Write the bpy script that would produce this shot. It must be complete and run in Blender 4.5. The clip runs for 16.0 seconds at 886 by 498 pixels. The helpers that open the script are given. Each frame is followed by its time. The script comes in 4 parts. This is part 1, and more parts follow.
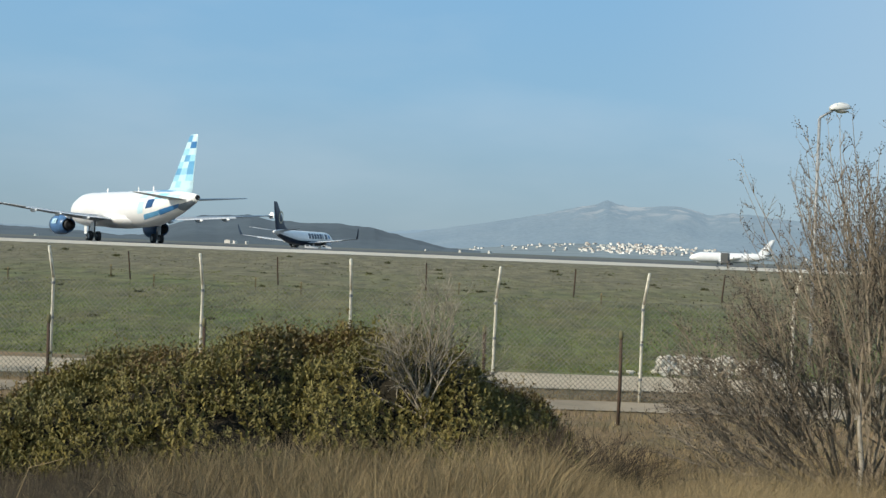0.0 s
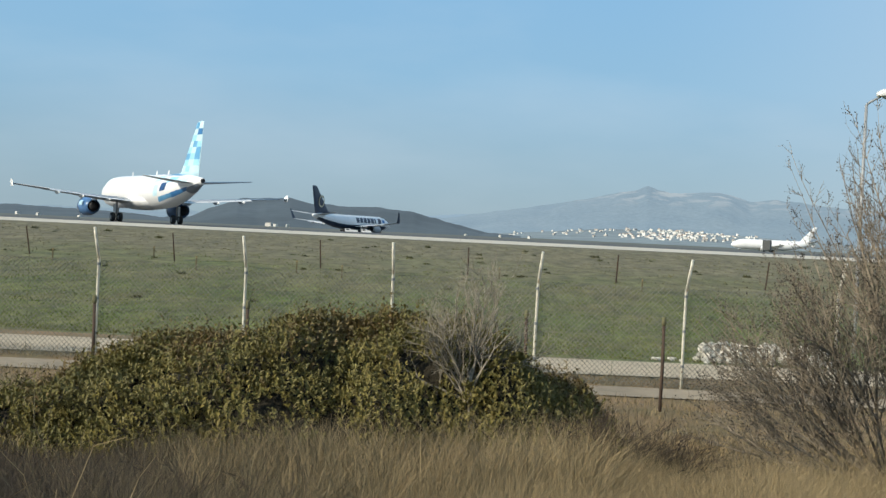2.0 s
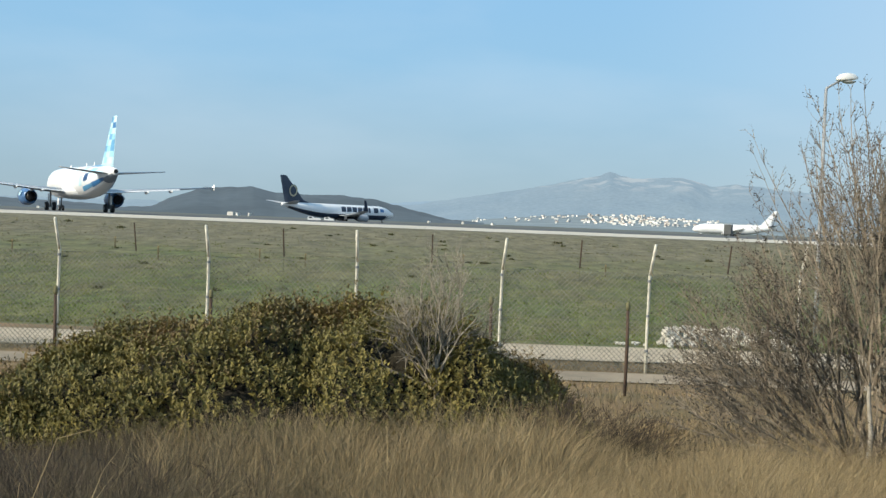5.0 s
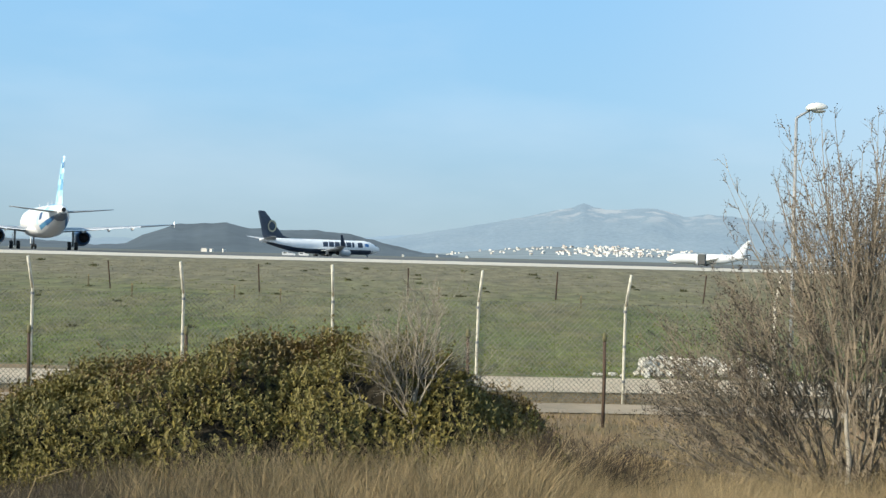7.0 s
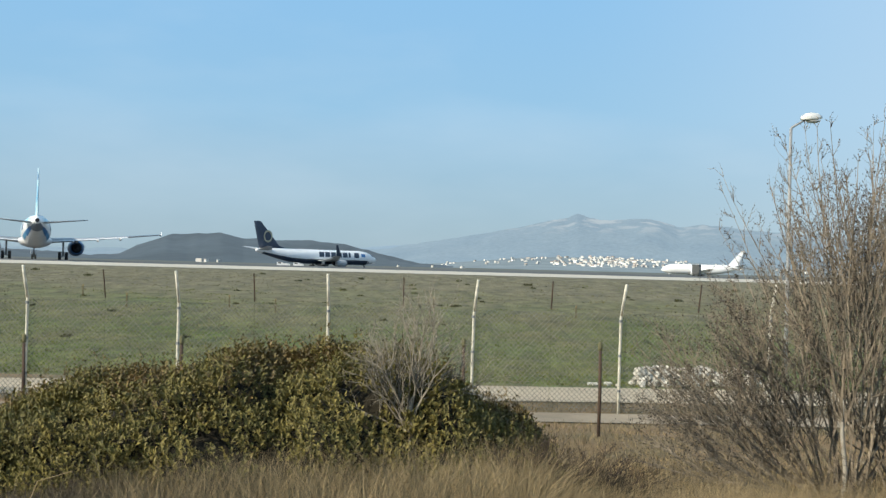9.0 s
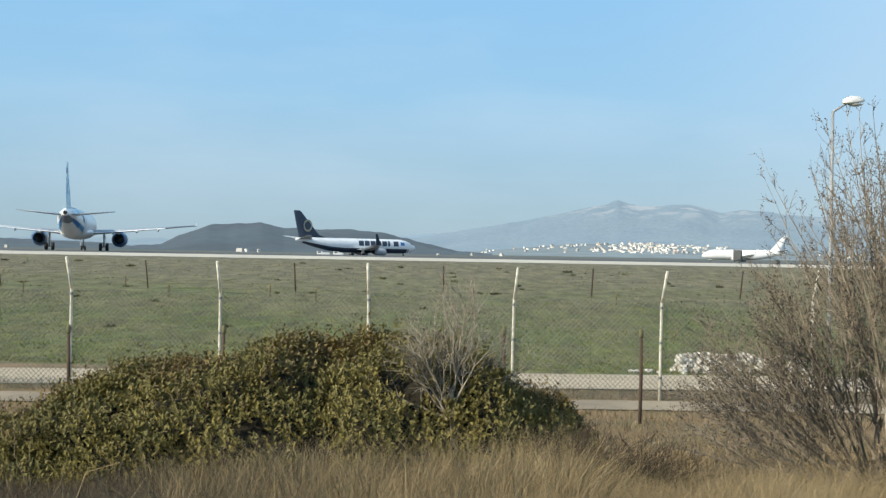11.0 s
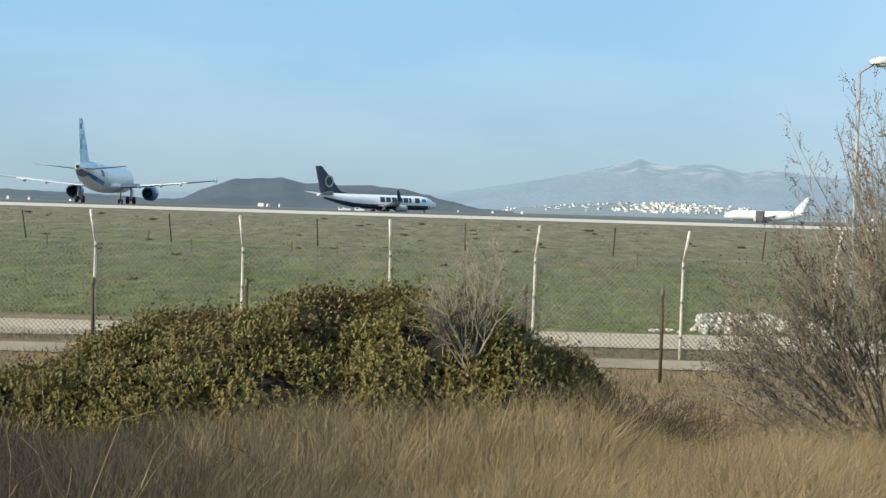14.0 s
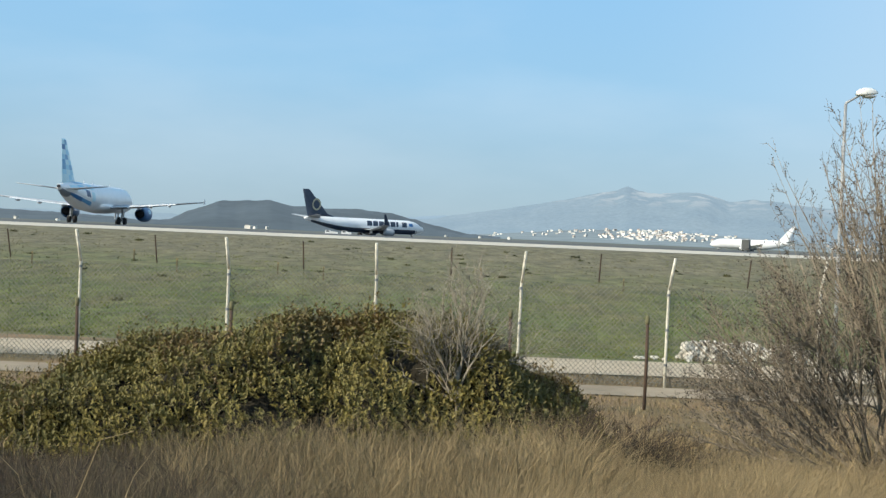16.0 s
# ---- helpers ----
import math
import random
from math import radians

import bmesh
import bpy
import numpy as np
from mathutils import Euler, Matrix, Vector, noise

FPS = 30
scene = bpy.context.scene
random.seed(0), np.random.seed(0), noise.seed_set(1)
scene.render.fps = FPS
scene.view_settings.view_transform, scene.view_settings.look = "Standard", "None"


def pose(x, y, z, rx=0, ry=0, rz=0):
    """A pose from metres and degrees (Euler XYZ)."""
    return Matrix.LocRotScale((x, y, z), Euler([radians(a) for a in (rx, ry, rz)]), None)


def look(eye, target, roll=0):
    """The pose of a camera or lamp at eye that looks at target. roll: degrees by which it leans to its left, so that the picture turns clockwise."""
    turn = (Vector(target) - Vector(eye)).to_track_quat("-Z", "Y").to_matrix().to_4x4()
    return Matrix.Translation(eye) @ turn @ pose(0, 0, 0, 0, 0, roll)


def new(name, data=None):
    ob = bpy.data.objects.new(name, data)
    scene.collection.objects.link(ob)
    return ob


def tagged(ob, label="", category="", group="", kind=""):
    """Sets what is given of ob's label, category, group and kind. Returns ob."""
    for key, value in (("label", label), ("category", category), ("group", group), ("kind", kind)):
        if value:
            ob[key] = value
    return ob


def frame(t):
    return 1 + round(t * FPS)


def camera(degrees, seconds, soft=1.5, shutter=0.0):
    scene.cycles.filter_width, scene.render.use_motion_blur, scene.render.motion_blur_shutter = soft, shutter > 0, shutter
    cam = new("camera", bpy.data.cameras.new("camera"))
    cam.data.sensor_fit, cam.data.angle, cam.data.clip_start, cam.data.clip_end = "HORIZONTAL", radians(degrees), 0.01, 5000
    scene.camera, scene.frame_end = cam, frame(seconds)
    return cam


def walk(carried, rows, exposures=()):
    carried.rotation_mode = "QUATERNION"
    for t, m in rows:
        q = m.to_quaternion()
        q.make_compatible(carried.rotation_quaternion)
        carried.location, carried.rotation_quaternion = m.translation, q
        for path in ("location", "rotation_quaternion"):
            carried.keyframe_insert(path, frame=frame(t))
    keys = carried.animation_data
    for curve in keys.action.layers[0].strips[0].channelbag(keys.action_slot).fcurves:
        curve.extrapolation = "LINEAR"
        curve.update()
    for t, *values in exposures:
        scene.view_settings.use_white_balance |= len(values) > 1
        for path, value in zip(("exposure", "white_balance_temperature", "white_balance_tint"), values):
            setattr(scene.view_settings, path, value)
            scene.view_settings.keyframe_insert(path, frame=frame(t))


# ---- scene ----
cam = camera(38.4, 16.0, soft=1.4)
EYE_ROWS = (
    (0.0, 0.000, -0.000, 3.000, 0.100, 0.050, -2.300),
    (0.5, -0.037, 0.006, 2.992, -0.135, 0.081, -2.347),
    (1.0, -0.054, -0.003, 2.989, 0.988, 0.131, -2.432),
    (1.5, -0.057, -0.003, 2.995, 1.923, -0.545, -2.395),
    (2.0, -0.052, -0.007, 2.996, 1.888, -0.726, -2.773),
    (2.5, -0.074, -0.001, 2.991, 1.323, 0.083, -3.080),
    (3.0, -0.048, -0.014, 2.994, 1.681, 0.844, -2.877),
    (3.5, -0.076, -0.003, 2.992, 0.891, -0.001, -2.586),
    (4.0, -0.065, 0.009, 2.988, 0.868, -0.743, -2.307),
    (4.5, -0.065, 0.027, 2.991, 0.563, -1.249, -2.353),
    (7.0, -0.080, 0.039, 2.987, -0.914, 0.312, -1.495),
    (7.5, -0.096, 0.046, 2.973, -2.031, 1.118, -2.187),
    (8.0, -0.111, 0.051, 2.972, -2.294, 0.429, -1.847),
    (8.5, -0.098, 0.042, 2.982, -1.599, 0.401, -1.324),
    (9.0, -0.097, 0.034, 2.968, -1.152, 0.780, -1.507),
    (11.5, -0.101, 0.007, 2.981, 1.063, -0.343, -0.687),
    (12.0, -0.079, -0.015, 2.985, 1.701, -1.630, -0.718),
    (12.5, -0.109, -0.027, 2.983, 2.645, -1.253, -1.534),
    (13.0, -0.126, -0.025, 2.984, 1.456, -0.404, -2.153),
    (13.5, -0.125, -0.030, 2.966, 2.136, -1.441, -1.920),
    (14.0, -0.123, -0.015, 2.973, 1.571, -1.755, -1.710),
    (14.5, -0.116, -0.008, 2.982, 0.996, -1.910, -1.710),
    (15.0, -0.139, -0.002, 2.978, 0.676, -1.178, -1.990),
    (15.5, -0.120, -0.006, 2.979, 1.064, -1.038, -2.279),
    (16.0, -0.115, -0.015, 2.970, 0.983, -0.624, -2.455),
)
EXPOSURES = ((0.0, -0.12), (1.5, -0.06), (3.0, 0.06), (4.5, 0.11), (7.0, 0.30), (8.0, 0.13), (9.0, 0.13), (12.5, 0.26), (16.0, 0.22))
walk(cam, [(t, pose(x, y, z, 90 + pitch, roll, yaw)) for t, x, y, z, yaw, pitch, roll in EYE_ROWS], EXPOSURES)

# ---- light: hazy winter sun from the left, a little behind the camera ----
SUN = Vector((-0.73, -0.46, 0.50)).normalized()
world = bpy.data.worlds.new("sky")
scene.world = world
world.use_nodes = True
wn, wl = world.node_tree.nodes, world.node_tree.links
wn.clear()
sky = wn.new("ShaderNodeTexSky")
sky.sky_type, sky.sun_disc = "NISHITA", False
sky.sun_elevation, sky.sun_rotation = math.asin(SUN.z), math.atan2(SUN.x, SUN.y)
sky.air_density, sky.dust_density, sky.ozone_density, sky.altitude = 1.0, 0.6, 2.0, 50
wbg, wout = wn.new("ShaderNodeBackground"), wn.new("ShaderNodeOutputWorld")
wbg.inputs["Strength"].default_value = 0.10
# winter haze: pale grey-blue towards the horizon, with a thin veil of cirrus
wco, wsep, wramp, wmix = wn.new("ShaderNodeTexCoord"), wn.new("ShaderNodeSeparateXYZ"), wn.new("ShaderNodeValToRGB"), wn.new("ShaderNodeMix")
wl.new(wco.outputs["Generated"], wsep.inputs[0])
wl.new(wsep.outputs["Z"], wramp.inputs["Fac"])
wramp.color_ramp.elements[0].position, wramp.color_ramp.elements[0].color = 0.0, (3.15, 4.5, 5.4, 1)
wramp.color_ramp.elements[1].position, wramp.color_ramp.elements[1].color = 0.06, (3.05, 4.85, 6.3, 1)
for at, tone in ((0.12, (2.9, 5.3, 7.5, 1)), (0.22, (2.6, 5.3, 8.2, 1)), (0.6, (1.4, 3.2, 5.4, 1))):
    el = wramp.color_ramp.elements.new(at)
    el.color = tone
wmix.data_type = "RGBA"
wmix.inputs[0].default_value = 0.85
wl.new(sky.outputs[0], wmix.inputs[6])
wl.new(wramp.outputs[0], wmix.inputs[7])
wmap, wnoise, wcr, wadd = wn.new("ShaderNodeMapping"), wn.new("ShaderNodeTexNoise"), wn.new("ShaderNodeValToRGB"), wn.new("ShaderNodeMix")
wmap.inputs["Scale"].default_value, wmap.inputs["Rotation"].default_value = (2.2, 1.0, 7.0), (0, 0.5, 0)
wnoise.inputs["Scale"].default_value, wnoise.inputs["Detail"].default_value = 1.6, 5
wl.new(wco.outputs["Generated"], wmap.inputs["Vector"])
wl.new(wmap.outputs[0], wnoise.inputs["Vector"])
wl.new(wnoise.outputs["Fac"], wcr.inputs["Fac"])
wcr.color_ramp.elements[0].position, wcr.color_ramp.elements[0].color = 0.48, (0, 0, 0, 1)
wcr.color_ramp.elements[1].position, wcr.color_ramp.elements[1].color = 0.80, (0.28, 0.28, 0.28, 1)
wadd.data_type = "RGBA"
wveil, wsum = wn.new("ShaderNodeMapRange"), wn.new("ShaderNodeMath")
wveil.interpolation_type = "SMOOTHSTEP"
wveil.inputs["From Min"].default_value, wveil.inputs["From Max"].default_value, wveil.inputs["To Max"].default_value = 0.08, 0.42, 0.38
wl.new(wsep.outputs["X"], wveil.inputs["Value"])
wl.new(wveil.outputs[0], wsum.inputs[0])
wl.new(wcr.outputs[0], wsum.inputs[1])
wl.new(wsum.outputs[0], wadd.inputs[0])
wl.new(wmix.outputs[2], wadd.inputs[6])
wadd.inputs[7].default_value = (6.0, 7.2, 8.2, 1)
wl.new(wadd.outputs[2], wbg.inputs["Color"])
wl.new(wbg.outputs[0], wout.inputs["Surface"])
sun = new("sun", bpy.data.lights.new("sun", "SUN"))
sun.data.energy, sun.data.angle, sun.data.color = 4.7, radians(0.6), (1.0, 0.91, 0.74)
sun.matrix_world = look((-73, -46, 50), (0, 0, 0))


# ---- materials ----
def mat(name, color, rough=0.7, metal=0.0, vary=0.25, scale=2.0, bump=0.0, other=None, island=0.0, glow=0.0, fine=0.3, stretch=(1, 1, 1), obj=0.0):
    """A surface with patches at two scales, grain, and variation from piece to piece."""
    m = bpy.data.materials.new(name)
    m.use_nodes = True
    nd, ln = m.node_tree.nodes, m.node_tree.links
    b = nd["Principled BSDF"]
    co = nd.new("ShaderNodeTexCoord")
    mp = nd.new("ShaderNodeMapping")
    mp.inputs["Scale"].default_value = stretch
    ln.new(co.outputs["Object"], mp.inputs["Vector"])

    def tex(s, detail):
        n = nd.new("ShaderNodeTexNoise")
        n.inputs["Scale"].default_value, n.inputs["Detail"].default_value, n.inputs["Roughness"].default_value = s, detail, 0.6
        ln.new(mp.outputs[0], n.inputs["Vector"])
        return n.outputs["Fac"]
    big, small = tex(scale, 4), tex(scale * 9, 6)
    ramp = nd.new("ShaderNodeValToRGB")
    ramp.color_ramp.elements[0].position, ramp.color_ramp.elements[1].position = 0.35, 0.65
    other = other or tuple(c * (1 - vary) for c in color)
    ramp.color_ramp.elements[0].color, ramp.color_ramp.elements[1].color = (*other, 1), (*color, 1)
    ln.new(big, ramp.inputs["Fac"])
    hsv = nd.new("ShaderNodeHueSaturation")
    mul = nd.new("ShaderNodeMath")
    mul.operation, mul.inputs[1].default_value = "MULTIPLY_ADD", fine
    mul.inputs[2].default_value = 1 - fine * 0.5
    ln.new(small, mul.inputs[0])
    val = mul.outputs[0]
    for amount, node, sock in ((island, "ShaderNodeNewGeometry", "Random Per Island"), (obj, "ShaderNodeObjectInfo", "Random")):
        if amount:
            src = nd.new(node)
            m2 = nd.new("ShaderNodeMath")
            m2.operation, m2.inputs[1].default_value, m2.inputs[2].default_value = "MULTIPLY_ADD", amount, 1 - amount / 2
            ln.new(src.outputs[sock], m2.inputs[0])
            m3 = nd.new("ShaderNodeMath")
            m3.operation = "MULTIPLY"
            ln.new(val, m3.inputs[0]), ln.new(m2.outputs[0], m3.inputs[1])
            val = m3.outputs[0]
    ln.new(val, hsv.inputs["Value"])
    ln.new(ramp.outputs[0], hsv.inputs["Color"])
    ln.new(hsv.outputs[0], b.inputs["Base Color"])
    b.inputs["Roughness"].default_value, b.inputs["Metallic"].default_value = rough, metal
    # glow emits the base colour; only far terrain uses it, as haze
    if glow:
        ln.new(hsv.outputs[0], b.inputs["Emission Color"])
        b.inputs["Emission Strength"].default_value = glow
    if bump:
        bp = nd.new("ShaderNodeBump")
        bp.inputs["Strength"].default_value, bp.inputs["Distance"].default_value = bump, 0.05
        ln.new(small, bp.inputs["Height"]), ln.new(bp.outputs[0], b.inputs["Normal"])
    return m


M = dict(
    earth=mat("earth", (0.25, 0.155, 0.075), 0.95, scale=0.5, bump=0.6, other=(0.15, 0.115, 0.05), fine=0.7),
    field=mat("field", (0.080, 0.115, 0.014), 0.95, scale=0.30, bump=0.6, other=(0.140, 0.126, 0.044), fine=1.8, stretch=(1.0, 0.45, 1)),
    airfield=mat("airfield", (0.14, 0.145, 0.115), 0.95, scale=0.02, bump=0.2, fine=0.5),
    concrete=mat("concrete", (0.52, 0.42, 0.29), 0.9, scale=0.4, bump=0.2, vary=0.2),
    paleconcrete=mat("pale_concrete", (0.64, 0.575, 0.46), 0.85, scale=0.15, bump=0.1, vary=0.15),
    # town slope: haze put into a lightened colour and its own emission
    slope=mat("town_slope_haze", (0.098, 0.122, 0.130), 0.95, scale=0.01, vary=0.3, glow=1.6, fine=0.5),
    weed=mat("weed", (0.110, 0.110, 0.044), 0.9, scale=0.5, vary=0.4, island=0.9),
    track=mat("track", (0.36, 0.29, 0.20), 0.95, scale=0.6, bump=0.5, vary=0.3, fine=0.5),
    asphalt=mat("asphalt", (0.11, 0.11, 0.105), 0.9, scale=0.05),
    post=mat("post_paint", (0.74, 0.70, 0.58), 0.6, scale=6, vary=0.35, bump=0.2, fine=0.4),
    rust=mat("rust", (0.115, 0.072, 0.046), 0.9, scale=8, bump=0.4, other=(0.060, 0.042, 0.032)),
    wire=mat("wire", (0.22, 0.21, 0.165), 0.6, metal=0.1, scale=5, island=0.5),
    rock=mat("rock", (0.86, 0.81, 0.71), 0.95, scale=4, bump=0.7, vary=0.3, obj=0.35),
    grey=mat("galvanised", (0.27, 0.28, 0.29), 0.45, metal=0.6, scale=3),
    lampshell=mat("lamp_shell", (0.78, 0.78, 0.74), 0.4, scale=5, vary=0.15),
    lampglass=mat("lamp_glass", (0.45, 0.46, 0.44), 0.2, scale=5),
    white=mat("white_paint", (0.90, 0.90, 0.89), 0.28, scale=0.6, vary=0.06, fine=0.06),
    winggrey=mat("wing_grey", (0.42, 0.44, 0.46), 0.4, scale=0.8, vary=0.15, fine=0.15),
    # navy lightened a little: haze before the far jet put into its colour
    navy=mat("navy_paint", (0.036, 0.056, 0.094), 0.35, scale=1, vary=0.3),
    gold=mat("gold_paint", (0.50, 0.46, 0.32), 0.4, scale=2),
    sky1=mat("light_blue_paint", (0.36, 0.70, 0.88), 0.35, scale=1, vary=0.1, fine=0.1),
    sky2=mat("pale_blue_paint", (0.62, 0.86, 0.94), 0.35, scale=1, vary=0.1, fine=0.1),
    blue=mat("mid_blue_paint", (0.05, 0.21, 0.48), 0.35, scale=1, vary=0.2),
    cowl=mat("cowling_paint", (0.085, 0.190, 0.385), 0.3, scale=1, vary=0.2),
    tailgrey=mat("tail_grey_paint", (0.20, 0.24, 0.29), 0.4, scale=1, vary=0.2),
    sky3=mat("clear_blue_paint", (0.14, 0.40, 0.66), 0.35, scale=1, vary=0.15),
    dkblue=mat("dark_blue_paint", (0.02, 0.08, 0.22), 0.35, scale=1, vary=0.2),
    tyre=mat("tyre", (0.02, 0.02, 0.02), 0.85, scale=6),
    hub=mat("hub", (0.35, 0.35, 0.35), 0.5, metal=0.5, scale=6),
    dark=mat("dark_metal", (0.03, 0.03, 0.033), 0.6, metal=0.3, scale=3),
    steel=mat("bare_steel", (0.45, 0.45, 0.46), 0.35, metal=0.8, scale=3),
    glassdark=mat("cabin_glass", (0.02, 0.025, 0.03), 0.12, scale=3),
    leaf=mat("leaf", (0.200, 0.156, 0.031), 0.62, scale=0.9, other=(0.128, 0.114, 0.026), island=0.7, fine=0.3),
    leafred=mat("leaf_red", (0.195, 0.118, 0.040), 0.6, scale=1.1, other=(0.115, 0.105, 0.032), island=1.0),
    # near-black tone that paints the shade between the bush's leaves
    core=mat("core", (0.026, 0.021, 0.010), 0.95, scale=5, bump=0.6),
    bark=mat("bark", (0.282, 0.233, 0.168), 0.9, scale=9, other=(0.15, 0.12, 0.084), island=0.6),
    twig=mat("twig", (0.225, 0.188, 0.142), 0.9, scale=9, other=(0.13, 0.105, 0.078), island=0.7),
    brush=mat("dark_brush", (0.062, 0.043, 0.028), 0.95, scale=9, vary=0.5, island=0.7),
    limb=mat("pale_limb", (0.34, 0.295, 0.225), 0.9, scale=9, vary=0.45, island=0.5),
    lamppole=mat("lamp_pole", (0.36, 0.37, 0.37), 0.5, metal=0.1, scale=3, vary=0.2),
    darkbark=mat("dark_bark", (0.085, 0.064, 0.043), 0.95, scale=9, vary=0.5, island=0.7),
    greybark=mat("grey_bark", (0.40, 0.355, 0.285), 0.9, scale=9, vary=0.4, island=0.6),
    straw=mat("straw", (0.335, 0.250, 0.128), 0.85, scale=1.2, other=(0.225, 0.166, 0.084), island=0.7),
    greystraw=mat("grey_straw", (0.165, 0.131, 0.070), 0.9, scale=1.2, other=(0.095, 0.077, 0.042), island=0.9),
    turf=mat("turf", (0.100, 0.132, 0.018), 0.9, scale=0.35, other=(0.150, 0.148, 0.045), island=0.55, stretch=(0.35, 1, 1)),
    dryturf=mat("dry_turf", (0.165, 0.145, 0.078), 0.9, scale=0.2, other=(0.135, 0.13, 0.062), island=0.45),
    tan=mat("tan_brush", (0.28, 0.22, 0.135), 0.9, scale=3, other=(0.15, 0.115, 0.072), island=0.7),
    # hill and mountains: distance haze put into blue-grey colour and emission
    hill=mat("far_hill_haze", (0.045, 0.060, 0.070), 0.95, scale=0.006, vary=0.25, glow=1.1, fine=0.6),
    mountain=mat("far_mountain_haze", (0.0325, 0.0455, 0.0555), 0.95, scale=0.008, other=(0.037, 0.050, 0.059), glow=6.3, fine=0.45),
    mountain2=mat("farther_mountain_haze", (0.042, 0.059, 0.073), 0.95, scale=0.002, vary=0.06, glow=5.8, fine=0.15),
    housewall=mat("house_wall", (0.70, 0.675, 0.62), 0.9, scale=0.1, vary=0.15, obj=0.7),
    houseroof=mat("house_roof", (0.55, 0.44, 0.36), 0.9, scale=0.2, obj=0.5),
    truckgrey=mat("truck_grey", (0.105, 0.108, 0.105), 0.7, scale=1, vary=0.2),
    van=mat("van_white", (0.75, 0.75, 0.73), 0.4, scale=1, vary=0.1),
)


# the field turns from green near the road to withered brown towards the taxiway
fn, fl = M["field"].node_tree.nodes, M["field"].node_tree.links
fco, fsep, fmix = fn.new("ShaderNodeTexCoord"), fn.new("ShaderNodeSeparateXYZ"), fn.new("ShaderNodeMix")
fno, fmr, fsum = fn.new("ShaderNodeTexNoise"), fn.new("ShaderNodeMapRange"), fn.new("ShaderNodeMath")
fno.inputs["Scale"].default_value, fno.inputs["Detail"].default_value = 0.07, 6
fl.new(fco.outputs["Object"], fsep.inputs[0])
fl.new(fco.outputs["Object"], fno.inputs["Vector"])
fsum.operation, fsum.inputs[1].default_value = "MULTIPLY_ADD", 70.0
fl.new(fno.outputs["Fac"], fsum.inputs[0])
fl.new(fsep.outputs["Y"], fsum.inputs[2])
fmr.inputs["From Min"].default_value, fmr.inputs["From Max"].default_value = 74, 118
fl.new(fsum.outputs[0], fmr.inputs["Value"])
fmix.data_type = "RGBA"
fl.new(fmr.outputs[0], fmix.inputs[0])
fbsdf = fn["Principled BSDF"]
fl.new(fbsdf.inputs["Base Color"].links[0].from_socket, fmix.inputs[6])
fmix.inputs[7].default_value = (0.165, 0.143, 0.076, 1)
# grazed streaks and tussocks of a stride or two
fstr, ftus, fval, fhsv = fn.new("ShaderNodeMapping"), fn.new("ShaderNodeTexNoise"), fn.new("ShaderNodeMapRange"), fn.new("ShaderNodeHueSaturation")
fstr.inputs["Scale"].default_value = (1.1, 0.42, 1)
ftus.inputs["Scale"].default_value, ftus.inputs["Detail"].default_value, ftus.inputs["Roughness"].default_value = 1.0, 5, 0.65
fl.new(fco.outputs["Object"], fstr.inputs["Vector"])
fl.new(fstr.outputs[0], ftus.inputs["Vector"])
fl.new(ftus.outputs["Fac"], fval.inputs["Value"])
fval.inputs["From Min"].default_value, fval.inputs["From Max"].default_value = 0.32, 0.68
fval.inputs["To Min"].default_value, fval.inputs["To Max"].default_value = 0.52, 1.38
fl.new(fval.outputs[0], fhsv.inputs["Value"])
fl.new(fmix.outputs[2], fhsv.inputs["Color"])
fl.new(fhsv.outputs[0], fbsdf.inputs["Base Color"])


# pale bare rock high on the mountain
rn, rl = M["mountain"].node_tree.nodes, M["mountain"].node_tree.links
rco, rsep, rmix = rn.new("ShaderNodeTexCoord"), rn.new("ShaderNodeSeparateXYZ"), rn.new("ShaderNodeMix")
rno, rmr, rmr2, rmul = rn.new("ShaderNodeTexNoise"), rn.new("ShaderNodeMapRange"), rn.new("ShaderNodeMapRange"), rn.new("ShaderNodeMath")
rno.inputs["Scale"].default_value, rno.inputs["Detail"].default_value = 0.014, 6
rl.new(rco.outputs["Object"], rsep.inputs[0])
rl.new(rco.outputs["Object"], rno.inputs["Vector"])
rmr.inputs["From Min"].default_value, rmr.inputs["From Max"].default_value = 105, 165
rl.new(rsep.outputs["Z"], rmr.inputs["Value"])
rmr2.inputs["From Min"].default_value, rmr2.inputs["From Max"].default_value = 0.50, 0.62
rl.new(rno.outputs["Fac"], rmr2.inputs["Value"])
rmul.operation = "MULTIPLY"
rl.new(rmr.outputs[0], rmul.inputs[0])
rl.new(rmr2.outputs[0], rmul.inputs[1])
rmix.data_type = "RGBA"
rl.new(rmul.outputs[0], rmix.inputs[0])
rb = rn["Principled BSDF"]
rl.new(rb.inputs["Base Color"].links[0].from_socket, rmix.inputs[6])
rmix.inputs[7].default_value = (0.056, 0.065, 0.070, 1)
# rock tone also enters the glow that paints the haze
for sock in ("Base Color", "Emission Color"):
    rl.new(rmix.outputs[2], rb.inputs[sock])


# ---- mesh helpers ----
def link(name, verts, faces, material, parent=None, smooth=False, label="", mats=None, index=None):
    me = bpy.data.meshes.new(name)
    me.from_pydata([tuple(v) for v in verts], [], [tuple(f) for f in faces])
    for m in (mats or [material]):
        me.materials.append(m)
    if index is not None:
        me.polygons.foreach_set("material_index", index)
    if smooth:
        me.polygons.foreach_set("use_smooth", [True] * len(me.polygons))
    me.update()
    ob = new(name, me)
    ob.parent = parent
    return tagged(ob, label)


